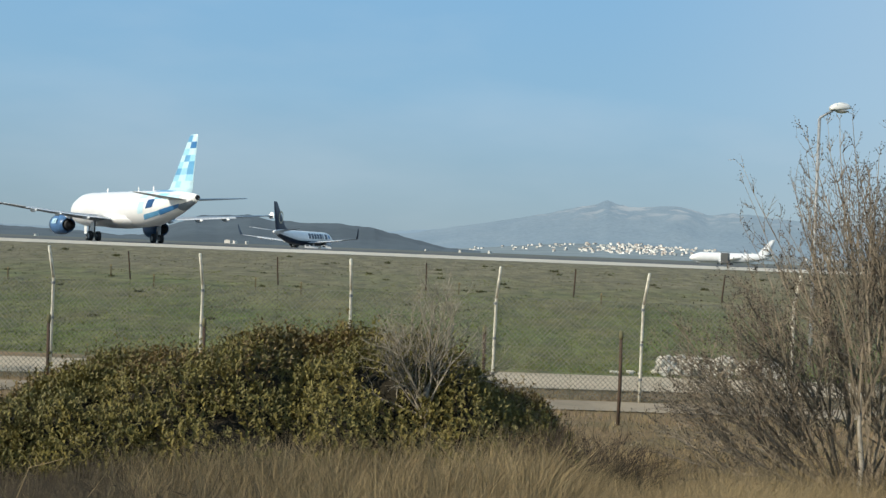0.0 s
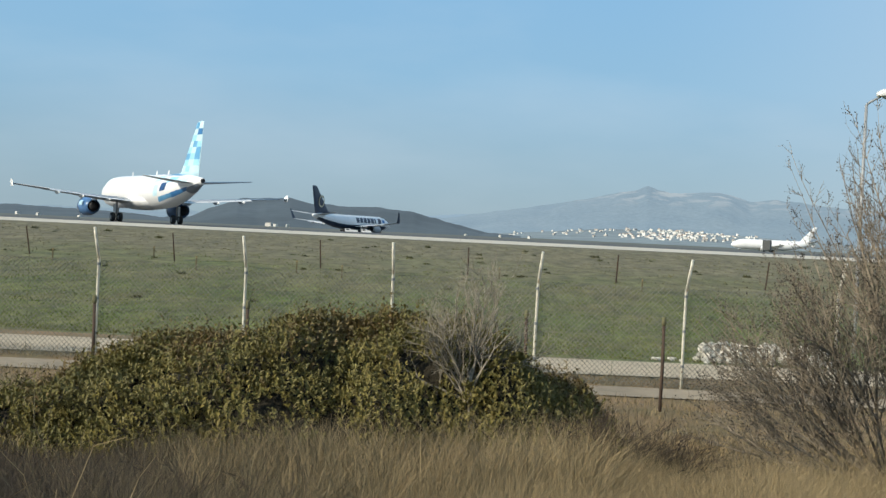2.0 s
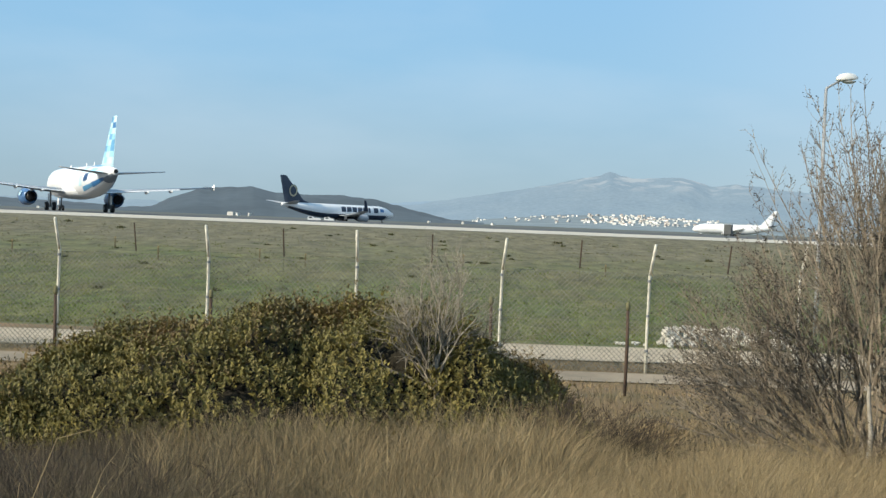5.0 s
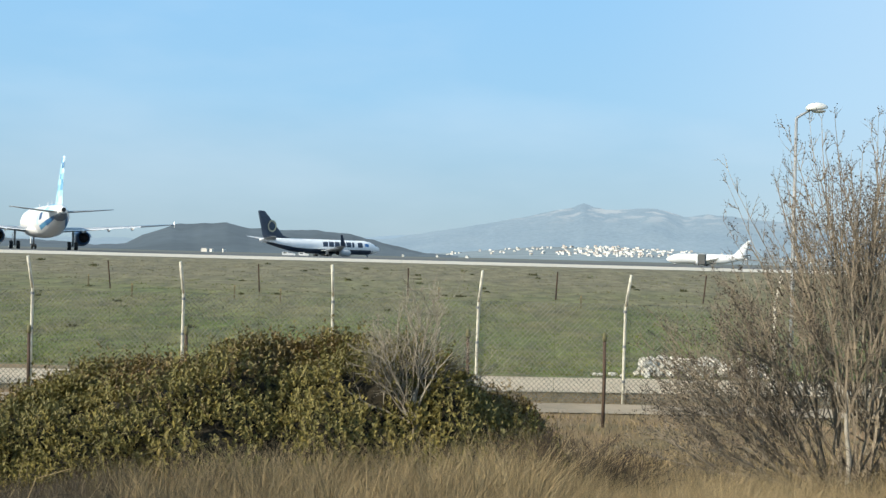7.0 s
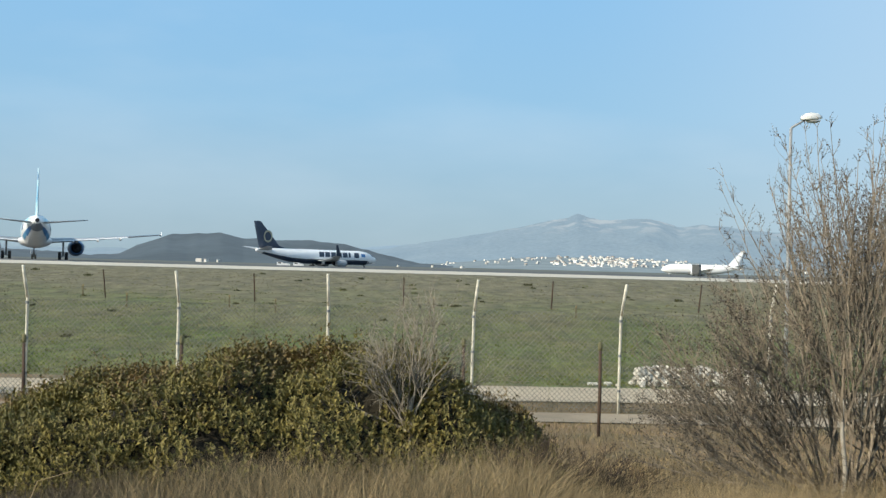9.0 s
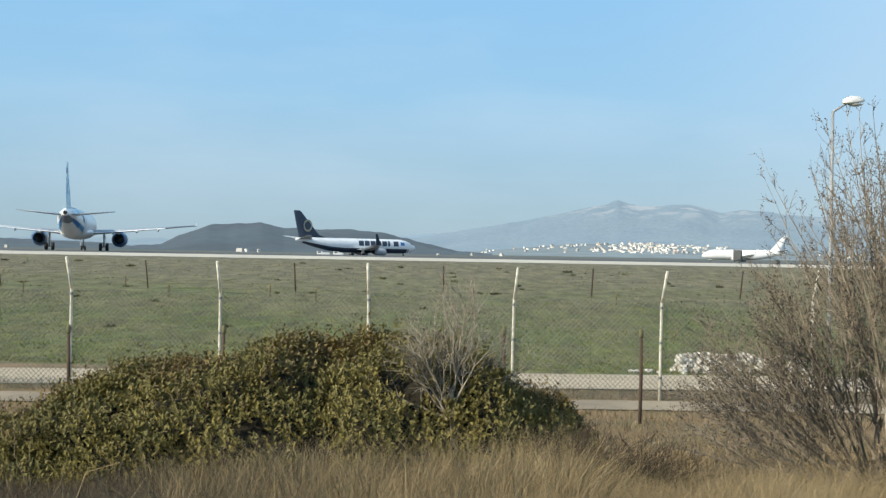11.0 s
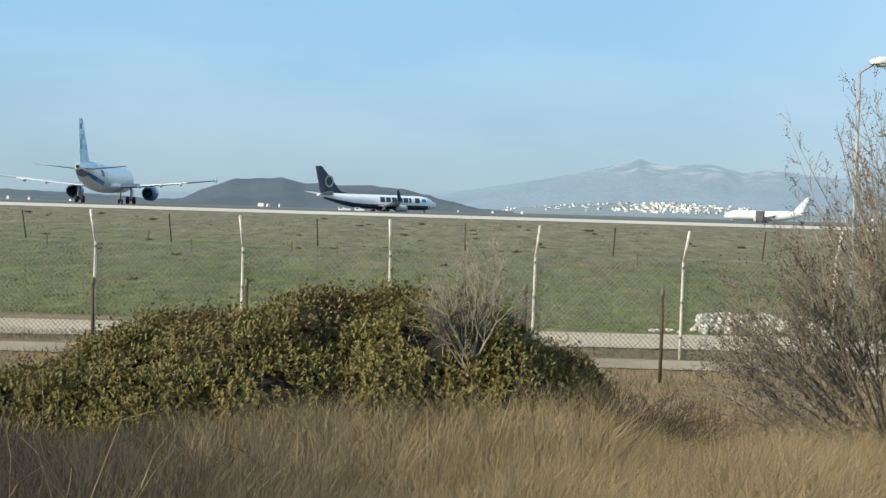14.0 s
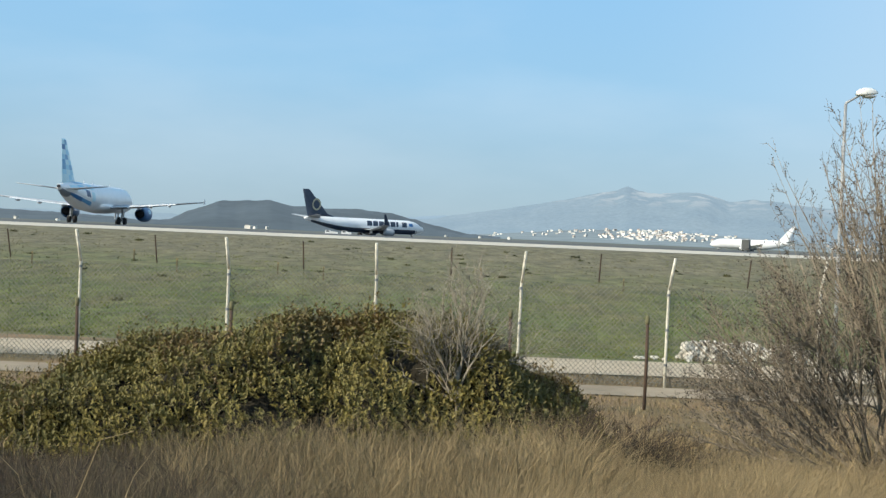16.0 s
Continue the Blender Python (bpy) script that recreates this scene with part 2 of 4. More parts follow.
def loft(rings, cap=True):
    """Skin closed rings of equal count into one tube."""
    n = len(rings[0])
    verts = [p for r in rings for p in r]
    faces = []
    for k in range(len(rings) - 1):
        for i in range(n):
            j = (i + 1) % n
            faces.append((k * n + i, k * n + j, (k + 1) * n + j, (k + 1) * n + i))
    if cap:
        faces.append(tuple(range(n))[::-1])
        faces.append(tuple((len(rings) - 1) * n + i for i in range(n)))
    return verts, faces


def merge(*meshes):
    verts, faces = [], []
    for v, f in meshes:
        o = len(verts)
        verts += list(v)
        faces += [tuple(i + o for i in q) for q in f]
    return verts, faces


def rod(a, b, ra, rb=None, n=8):
    """A straight tapered bar from a to b."""
    a, b = Vector(a), Vector(b)
    rb = ra if rb is None else rb
    d = (b - a).normalized()
    u = d.orthogonal().normalized()
    w = d.cross(u)
    return loft([[p + (u * math.cos(6.2832 * i / n) + w * math.sin(6.2832 * i / n)) * r for i in range(n)] for p, r in ((a, ra), (b, rb))])


def bent(points, radii, n=8):
    """A bar along several points."""
    pts = [Vector(p) for p in points]
    rings = []
    u = (pts[1] - pts[0]).orthogonal().normalized()
    for k, p in enumerate(pts):
        d = (pts[min(k + 1, len(pts) - 1)] - pts[max(k - 1, 0)]).normalized()
        u = (u - d * u.dot(d)).normalized()
        w = d.cross(u)
        rings.append([p + (u * math.cos(6.2832 * i / n) + w * math.sin(6.2832 * i / n)) * radii[k] for i in range(n)])
    return loft(rings)


def block(cx, cy, cz, sx, sy, sz, c=0.08):
    """A box with chamfered upright edges."""
    hx, hy = sx / 2, sy / 2
    k = min(sx, sy) * c
    ring = [(hx - k, -hy), (hx, -hy + k), (hx, hy - k), (hx - k, hy), (-hx + k, hy), (-hx, hy - k), (-hx, -hy + k), (-hx + k, -hy)]
    return loft([[Vector((cx + x * s, cy + y * s, cz + z)) for x, y in ring] for z, s in ((-sz / 2, 1), (sz / 2 - k * 0.6, 1), (sz / 2, 0.96))])


def interp(table, x):
    """Values at x in rows sorted by their first entry."""
    a = np.array(table, float)
    return [float(np.interp(x, a[:, 0], a[:, k])) for k in range(1, a.shape[1])]


# ---- ground: one sheet from the bank at the camera to the horizon ----
GROUND = ((-60, 1.5), (0, 1.42), (4, 1.25), (9, 0.80), (14, 0.38), (20, 0.12), (33, 0.10), (45, 0.36), (75, 1.20), (110, 2.20), (131, 2.44), (205, 2.45),
          (330, 1.6), (5000, 1.6))


def lumps(x, y):
    if y > 105:
        return 0.0
    k = 0.0 if 22.6 < y < 31.6 else (0.10 if y < 22.6 else 0.12)
    return k * (noise.noise(Vector((x * 0.35, y * 0.35, 0))) + 0.5 * noise.noise(Vector((x * 1.1, y * 1.1, 3))))


def ground_z(x, y):
    return interp(GROUND, y)[0] + lumps(x, y)


def strip(name, ys, xs_of, material, lift, label, skew=0.0):
    verts, faces, n = [], [], None
    for y in ys:
        xs = xs_of(y)
        n = len(xs)
        verts += [(x, y + skew * (x - 2.5), ground_z(x, y) + lift) for x in xs]
    for r in range(len(ys) - 1):
        for c in range(n - 1):
            faces.append((r * n + c, r * n + c + 1, (r + 1) * n + c + 1, (r + 1) * n + c))
    return tagged(link(name, verts, faces, material, smooth=True, label=label), kind="structure")


fan = lambda y: [s * (14 + abs(y) * 0.75) for s in np.linspace(-1, 1, 121)]
ys_a = [-60, -30, -12, -4] + list(np.arange(-2, 31.01, 0.5))
strip("ground", ys_a, fan, M["earth"], 0, "bare reddish earth bank with dry grass")
strip("ground", [31] + list(np.arange(31.4, 60, 0.6)) + list(np.arange(60, 131, 2.0)) + [131], fan, M["field"], 0, "rough green and brown grass field inside the fence")
strip("ground", [131, 150, 180, 205, 230, 260, 300, 330, 420, 700, 1200, 2200, 3500, 4900], fan, M["airfield"], 0, "flat dark airfield that runs out to the hills")
road_x = lambda y: list(np.linspace(-16, 16, 70))
strip("road", list(np.linspace(27.2, 30.6, 8)), road_x, M["concrete"], 0.03, "pale worn concrete service road inside the fence", 0.08)
strip("path", list(np.linspace(23.65, 25.2, 6)), road_x, M["track"], 0.02, "pale gravel track along the fence", 0.035)
strip("taxiway", list(np.linspace(113, 131, 8)), lambda y: list(np.linspace(-150, 170, 60)), M["paleconcrete"], 0.03, "sunlit pale concrete taxiway edge")
strip("runway", [133, 170, 205, 230, 300, 330, 400], lambda y: list(np.linspace(-260, 260, 40)), M["asphalt"], 0.02, "dark asphalt runway behind the taxiway edge")


# ---- distance ----
def ridge(name, contour, dist, depth, material, label, step=0.002, rough=0.0012):
    """A hill range whose skyline follows (azimuth, elevation) rows."""
    a = np.array(contour, float)
    rows, n = [], 0
    azs = np.arange(a[0, 0], a[-1, 0], step)
    for k, (f, up) in enumerate(((0.0, 0.0), (0.35, 0.38), (0.7, 0.75), (1.0, 1.0), (1.4, 0.5), (1.8, 0.0))):
        row = []
        for az in azs:
            el = float(np.interp(az, a[:, 0], a[:, 1])) + rough * (noise.noise(Vector((az * 60, k * 3.7, dist))) + 0.7 * noise.noise(Vector((az * 170, k * 5.1, dist)))) * (0.7 if k == 3 else 1.6)
            y = dist + depth * (f - 1) + (depth * 0.15 * noise.noise(Vector((az * 30, k, 1))) if k != 3 else 0)
            row.append((az * y, y, 1.0 + max(0.0, (el * dist + 2.0) * up)))
        rows.append(row)
    n = len(azs)
    verts = [p for r in rows for p in r]
    faces = [(r * n + c, r * n + c + 1, (r + 1) * n + c + 1, (r + 1) * n + c) for r in range(len(rows) - 1) for c in range(n - 1)]
    return tagged(link(name, verts, faces, material, smooth=True, label=label), kind="structure")


# these ranges look hazy through their own pale colour and glow
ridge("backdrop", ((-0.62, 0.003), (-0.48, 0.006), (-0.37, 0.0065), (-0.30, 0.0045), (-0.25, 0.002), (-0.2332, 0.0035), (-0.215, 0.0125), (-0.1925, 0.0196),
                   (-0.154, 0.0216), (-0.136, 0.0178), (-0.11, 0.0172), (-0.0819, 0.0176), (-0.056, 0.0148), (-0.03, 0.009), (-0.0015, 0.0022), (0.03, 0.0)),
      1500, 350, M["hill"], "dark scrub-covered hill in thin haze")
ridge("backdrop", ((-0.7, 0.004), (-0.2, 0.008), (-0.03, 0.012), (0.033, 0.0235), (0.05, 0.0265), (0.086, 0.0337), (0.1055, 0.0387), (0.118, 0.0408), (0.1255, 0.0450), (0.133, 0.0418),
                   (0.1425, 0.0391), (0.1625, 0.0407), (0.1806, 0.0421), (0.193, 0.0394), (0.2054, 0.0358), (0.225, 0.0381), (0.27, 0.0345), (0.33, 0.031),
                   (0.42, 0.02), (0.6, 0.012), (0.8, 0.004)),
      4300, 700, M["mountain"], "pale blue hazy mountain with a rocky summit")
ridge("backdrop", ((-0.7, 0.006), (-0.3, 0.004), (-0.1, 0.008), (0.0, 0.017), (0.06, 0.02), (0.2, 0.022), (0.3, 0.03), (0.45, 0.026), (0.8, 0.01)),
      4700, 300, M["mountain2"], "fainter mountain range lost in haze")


# ---- airliners: x ahead, y to port, z up from the ground between the main wheels ----
def fuselage_ring(st, x, lift=0.0, n=32):
    zc, ry, rz = interp(st, x)
    return [Vector((x, (ry + lift) * math.cos(6.2832 * i / n), zc + (rz + lift) * math.sin(6.2832 * i / n))) for i in range(n)]


def skin_patch(st, x0, x1, a0, a1, lift=0.015, shear=0.0, nx=8, na=8):
    """A patch of paint on the fuselage between two stations and two angles (0 is port, 90 the crown, 180 starboard)."""
    verts, faces = [], []
    for k in range(nx + 1):
        for i in range(na + 1):
            a = a0 + (a1 - a0) * i / na
            x = x0 + (x1 - x0) * k / nx + shear * i / na
            zc, ry, rz = interp(st, x)
            verts.append((x, (ry + lift) * math.cos(radians(a)), zc + (rz + lift) * math.sin(radians(a))))
    for k in range(nx):
        for i in range(na):
            p = k * (na + 1) + i
            faces.append((p, p + 1, p + na + 2, p + na + 1))
    return verts, faces


def foil(sections):
    """A wing skin. Sections: leading edge x, y, z, chord, thickness, upright (1 for a fin)."""
    prof = ((0, 0), (0.03, 0.5), (0.12, 0.9), (0.32, 1.0), (0.62, 0.7), (1, 0.06), (1, -0.06), (0.62, -0.45), (0.32, -0.7), (0.12, -0.65), (0.03, -0.4))
    rings = []
    for lx, y, z, c, th, up in sections:
        rings.append([Vector((lx - c * u, y + (v * th * 0.5 if up else 0), z + (0 if up else v * th * 0.5))) for u, v in prof])
    return loft(rings)


def wheel(name, x, y, z, r, w, parent):
    prof = ((-w / 2, r * 0.55), (-w / 2, r * 0.9), (-w * 0.35, r), (w * 0.35, r), (w / 2, r * 0.9), (w / 2, r * 0.55))
    rings = [[Vector((x + q * math.cos(6.2832 * i / 20), y + s, z + q * math.sin(6.2832 * i / 20))) for i in range(20)] for s, q in prof]
    wh = link(name, *loft(rings), M["tyre"], parent, True)
    link("hub", *rod((x, y - w * 0.46, z), (x, y + w * 0.53, z), r * 0.5, r * 0.5, 14), M["hub"], wh)
    return wh


def nacelle(cx, cy, cz, length, r, paint, parent, label):
    prof = ((0.0, 0.86), (0.03, 0.95), (0.15, 1.0), (0.45, 1.0), (0.75, 0.86), (1.0, 0.68))
    ring = lambda x, q: [Vector((x, cy + q * r * math.cos(6.2832 * i / 28), cz + q * r * math.sin(6.2832 * i / 28))) for i in range(28)]
    outer = [ring(cx - f * length, q) for f, q in prof]
    inner = [ring(cx - length, 0.62), ring(cx - length * 0.8, 0.6)]
    v, f = loft(outer + inner, cap=False)
    inlet = loft([ring(cx, 0.86), ring(cx - 0.1, 0.78), ring(cx - 0.7, 0.76)], cap=False)
    en = link("engine", *merge((v, f), inlet), paint, parent, True, label)
    link("fan", *loft([ring(cx - 0.6, 0.78), ring(cx - 0.62, 0.3), ring(cx - 0.3, 0.04)]), M["dark"], en, True)
    link("nozzle", *loft([ring(cx - length * 0.8, 0.6), ring(cx - length * 1.0, 0.5), ring(cx - length * 1.12, 0.44), ring(cx - length * 1.1, 0.3), ring(cx - length * 1.3, 0.06)]), M["dark"], en, True)
    link("inlet_lip", *loft([ring(cx + 0.02, 0.88), ring(cx - 0.02, 0.95), ring(cx - 0.2, 1.008), ring(cx - 0.22, 1.0)], cap=False), M["steel"], en, True)
    return en


def gear(x, y, z_top, r, w, gap, parent, lean=0.0):
    leg = link("landing_gear", *merge(rod((x, y + lean, z_top), (x, y, r), 0.13, 0.11), rod((x, y - gap, r), (x, y + gap, r), 0.08),
                                      rod((x + 0.1, y + lean * 2.2, z_top), (x, y, r + 0.7), 0.06)), M["steel"], parent, True)
    link("gear_door", *block(x + 0.05, y + (0.25 if y > 0 else -0.25 if y < 0 else 0.45), r + 1.05, 0.9, 0.05, 1.2), M["white"], leg)
    for s in (-gap, gap):
        wheel("wheel", x, y + s, r, r, w, leg)
    return leg


def airliner(name, label, st, wing, tail, fin, engines, gears, fin_mat, eng_mat, eng_label):
    root = tagged(new(name), label, "airliner")
    xs = sorted({r[0] for r in st} | set(np.linspace(st[0][0] + 0.3, st[-1][0] - 0.3, 36).round(2)))
    link("fuselage", *loft([fuselage_ring(st, x) for x in xs]), M["white"], root, True)
    for side in (1, -1):
        fl = lambda secs: [(a, side * b, c, d, e, f) for a, b, c, d, e, f in secs]
        w = link("wing", *foil(fl(wing)), M["winggrey"], root, True)
        # trailing edge flap line and its canoe fairings
        for fy in (0.30, 0.50, 0.68):
            yy = fy * wing[-1][1]
            tx = np.interp(yy, [s[1] for s in wing], [s[0] - s[3] for s in wing])
            tz = np.interp(yy, [s[1] for s in wing], [s[2] for s in wing]) - 0.16
            rr = [[Vector((tx + 1.5 - 2.4 * k / 6, side * yy + 0.17 * q * math.cos(0.7854 * i), tz - 0.08 + 0.24 * q * math.sin(0.7854 * i))) for i in range(8)]
                  for k, q in enumerate((0.15, 0.7, 1, 1, 0.85, 0.55, 0.1))]
            link("flap_fairing", *loft(rr), M["white"], w, True)
        ya, yb = 0.12 * wing[-1][1], 0.74 * wing[-1][1]
        at = lambda q, k: float(np.interp(q, [s[1] for s in wing], [s[k] for s in wing]))
        te = lambda q: (at(q, 0) - at(q, 3), side * q, at(q, 2))
        ym = wing[1][1]
        flap = []
        for q in (ya, ym, yb):
            x, y, z = te(q)
            flap.append([Vector((x + 0.75, y, z + 0.07)), Vector((x + 0.2, y, z + 0.05)), Vector((x - 0.35, y, z - 0.10)), Vector((x - 0.34, y, z - 0.13)), Vector((x + 0.75, y, z - 0.06))])
        link("flap", *loft(flap), M["white"], w)
        link("tailplane", *foil(fl(tail)), M["winggrey"], root, True)
        ex, ey, ez, el, er = engines
        nacelle(ex, side * ey, ez, el, er, eng_mat, root, eng_label)
        top = at(ey, 2)
        link("pylon", *block(ex - el * 0.75, side * ey, (ez + er * 0.7 + top) / 2, el, 0.34, max(0.3, top - ez - er * 0.6)), M["white"], root)
    link("tail_fin", *foil(fin), fin_mat, root, True)
    for g in gears:
        gear(*g, root)
    return root


# twin-jet with the blue chequered tail
ST_A = ((-19.86, 5.0, 0.28, 0.30), (-19.3, 4.95, 0.42, 0.46), (-17.5, 4.78, 0.80, 0.82), (-15, 4.52, 1.25, 1.25), (-12, 4.22, 1.70, 1.66), (-9, 3.95, 1.93, 1.96),
        (-6, 3.86, 1.975, 2.07), (11, 3.86, 1.975, 2.07), (13, 3.82, 1.95, 2.02), (15.2, 3.62, 1.62, 1.62), (16.6, 3.45, 1.08, 1.08), (17.4, 3.36, 0.56, 0.56), (17.71, 3.35, 0.05, 0.05))
WING_A = ((6.4, 1.2, 2.62, 7.4, 0.95, 0), (3.6, 6.4, 2.98, 4.6, 0.55, 0), (-2.45, 16.9, 3.9, 1.55, 0.18, 0))
TAIL_A = ((-14.4, 0.3, 4.75, 3.9, 0.36, 0), (-17.7, 6.2, 5.25, 1.35, 0.12, 0))
FIN_A = ((-10.2, 0, 5.55, 8.2, 0.30, 1), (-12.6, 0, 6.05, 5.95, 0.52, 1), (-17.30, 0, 11.45, 2.1, 0.2, 1), (-17.7, 0, 11.64, 1.6, 0.1, 1))
jet = airliner("airliner", "white twin-engine airliner with blue chequered tail taxiing away", ST_A, WING_A, TAIL_A, FIN_A, (6.9, 5.75, 1.78, 3.7, 1.16),
               ((0, 3.8, 2.6, 0.58, 0.42, 0.46, ), (0, -3.8, 2.6, 0.58, 0.42, 0.46), (12.64, 0, 2.2, 0.38, 0.24, 0.25)), M["sky2"], M["cowl"], "soft blue engine cowling")
for side in (1, -1):
    link("winglet", *foil([(-3.0, side * 16.92, 3.55, 1.0, 0.07, 1), (-2.6, side * 16.95, 3.9, 1.5, 0.10, 1), (-3.2, side * 17.02, 4.38, 0.6, 0.06, 1)]), M["white"], jet)
link("exhaust", *loft([[Vector((x, q * math.cos(0.5236 * i), 5.0 + q * math.sin(0.5236 * i))) for i in range(12)] for x, q in ((-19.84, 0.27), (-19.9, 0.26), (-19.88, 0.12))]), M["dark"], jet)
# chequers on the fin: slanted rows of blue patches, both faces
rng = random.Random(4)
CHECKS = {0: ("sky2", "sky1", "sky2", "sky2"), 1: ("sky1", "sky2", "sky1"), 2: ("sky3", "sky1", "sky3"), 3: ("sky1", "sky2", "sky3"), 4: ("sky2", "sky3", "sky1"),
          5: ("sky1", "sky2"), 6: ("sky2", "blue"), 7: ("sky3", "sky2")}
for row, tones in CHECKS.items():
    z0, z1 = 6.1 + row * 0.68, 6.1 + row * 0.68 + 0.675
    for k, tone in enumerate(tones):
        if tone == "sky2":
            continue
        for side in (1, -1):
            shape = (0, 0.5, 0.9, 1.0, 0.7, 0.06) if side == 1 else (0, 0.4, 0.65, 0.7, 0.45, 0.06)
            vs = []
            for z in (z0, z1):
                f = (z - 6.05) / 5.40
                le, ch, thick = -12.6 - 4.70 * f, 5.95 - 3.85 * f, 0.52 - 0.32 * f
                for c in range(6):
                    u = 0.05 + 0.91 * (k + c / 5) / len(tones)
                    vs.append(Vector((le - ch * u, side * (0.012 + 0.5 * thick * float(np.interp(u, (0, 0.03, 0.12, 0.32, 0.62, 1), shape))), z)))
            link("paint_check", vs, [(c, c + 1, c + 7, c + 6) for c in range(5)], M[tone], jet)
# and on the rear fuselage
for x0, x1, a0, a1, tone in ((-10.2, -11.8, -8, 22, "dkblue"), (-12.0, -14.2, 20, 48, "sky1"), (-9.0, -12.6, -44, -26, "sky3"), (-12.6, -16.5, -48, -24, "blue"),
                             (-8.0, -10.0, 30, 60, "sky2"), (-10.4, -14.4, 62, 84, "sky3"), (-14.2, -17.0, 10, 40, "sky2"), (-8.0, -9.4, -20, 18, "sky2")):
    for s in (0, 1):
        b0, b1 = (a0, a1) if s == 0 else (180 - a0, 180 - a1)
        link("paint_check", *skin_patch(ST_A, x0, x1, b0, b1, shear=-0.5), M[tone], jet, True)
link("tail_underside", *skin_patch(ST_A, -16.4, -19.4, -150, -30, lift=0.012), M["tailgrey"], jet, True)
# fairing under the wing roots, and pale marks on the cowlings
ring = lambda x, w, d: [Vector((x, w * math.cos(6.2832 * i / 24), 2.75 + (d if math.sin(6.2832 * i / 24) < 0 else 0.5) * math.sin(6.2832 * i / 24))) for i in range(24)]
link("belly_fairing", *loft([ring(x, w, d) for x, w, d in ((8.2, 0.5, 0.5), (6.6, 1.7, 0.95), (4.5, 2.25, 1.12), (0.0, 2.35, 1.16), (-3.0, 2.2, 1.05), (-5.2, 1.5, 0.8), (-6.6, 0.4, 0.5))]), M["white"], jet, True)
for side in (1, -1):
    for k in range(3):
        vs = [Vector((5.9 - 0.55 * k - dx, side * 5.75 + q * 1.175 * math.cos(radians(a)), 1.78 + 1.175 * math.sin(radians(a)))) for q in (side,) for dx in (0, 0.4) for a in (5, 15, 25, 35)]
        link("cowl_mark", vs, [(i, i + 1, i + 5, i + 4) for i in range(3)], M["sky2"], jet)
for b0, b1 in ((38, 62), (118, 142)):
    link("cockpit_window", *skin_patch(ST_A, 16.5, 15.4, b0, b1, nx=3, na=3), M["glassdark"], jet, True)
for x, z in ((7.0, 5.93), (-3.0, 5.93), (-7.5, 5.95)):
    link("antenna", *foil([(x, 0, z - 0.1, 0.5, 0.06, 1), (x - 0.25, 0, z + 0.45, 0.25, 0.03, 1)]), M["white"], jet)

# twin-jet with the navy tail
ST_B = ((-19.4, 4.55, 0.30, 0.34), (-18.6, 4.5, 0.48, 0.55), (-16.5, 4.28, 0.88, 0.92), (-13, 3.82, 1.38, 1.42), (-9, 3.38, 1.80, 1.82), (-5, 3.18, 1.88, 2.0), (14, 3.16, 1.88, 2.0),
        (16, 3.05, 1.70, 1.78), (18, 2.85, 1.22, 1.22), (19.1, 2.70, 0.68, 0.66), (19.6, 2.64, 0.06, 0.06))
WING_B = ((6.6, 1.2, 2.05, 7.6, 0.95, 0), (3.3, 5.9, 2.4, 4.8, 0.55, 0), (-2.75, 17.2, 3.5, 1.6, 0.18, 0))
TAIL_B = ((-14.6, 0.4, 4.75, 4.4, 0.36, 0), (-18.4, 7.15, 5.55, 1.5, 0.12, 0))
FIN_B = ((-9.2, 0, 5.0, 9.2, 0.20, 1), (-12.2, 0, 5.9, 6.5, 0.5, 1), (-18.0, 0, 12.3, 2.2, 0.2, 1), (-18.5, 0, 12.5, 1.6, 0.1, 1))
navy_jet = airliner("airliner", "white and navy twin-engine airliner turning on the runway", ST_B, WING_B, TAIL_B, FIN_B, (6.2, 4.83, 1.45, 3.6, 1.05),
                    ((0, 2.86, 2.0, 0.56, 0.4, 0.43), (0, -2.86, 2.0, 0.56, 0.4, 0.43), (15.6, 0, 1.7, 0.34, 0.2, 0.2)), M["navy"], M["winggrey"], "pale grey engine cowling")
for side in (1, -1):
    link("winglet", *foil([(-2.75, side * 17.15, 3.4, 1.6, 0.12, 1), (-3.2, side * 17.5, 4.2, 1.3, 0.1, 1), (-4.3, side * 17.95, 6.3, 0.6, 0.05, 1)]), M["navy"], navy_jet)
link("belly", *skin_patch(ST_B, 16.4, -17.6, -159, -21, nx=40, na=18), M["navy"], navy_jet, True, "navy belly band")
# emblem on the fin, and the row of unlettered blocks along the cabin
for side in (1, -1):
    for tone, r0, r1, off in ((M["gold"], 1.15, 1.6, 0.0),):
        vs, fs, n = [], [], 18
        for i in range(n + 1):
            a = radians(-180 + 360 * i / n)
            for q in (r0, r1):
                vs.append(Vector((-15.9 + q * math.cos(a) * 0.85 + off, side * 0.275, 8.4 + q * math.sin(a) * 1.05)))
        fs = [(2 * i, 2 * i + 1, 2 * i + 3, 2 * i + 2) for i in range(n)]
        link("emblem", vs, fs, tone, navy_jet)
for k in range(7):
    x1 = -0.5 + k * 1.92
    for s in (0, 1):
        a0, a1 = (0, 44) if s == 0 else (180, 136)
        xx = x1 if s == 1 else x1
        link("painted_block", *skin_patch(ST_B, xx, xx + (0.7 if k == 5 else 1.6), a0, a1, nx=3, na=5, shear=0.12), M["navy"], navy_jet)
link("painted_emblem", *skin_patch(ST_B, 13.4, 14.8, 172, 144, nx=3, na=4), M["blue"], navy_jet)
for b0, b1 in ((40, 68), (112, 140)):
    link("cockpit_window", *skin_patch(ST_B, 18.4, 17.4, b0, b1, nx=3, na=3), M["glassdark"], navy_jet, True)


# ---- fence ----
FENCE_Y = 25.5
BAY = 2.965
X_FIRST = -7.80


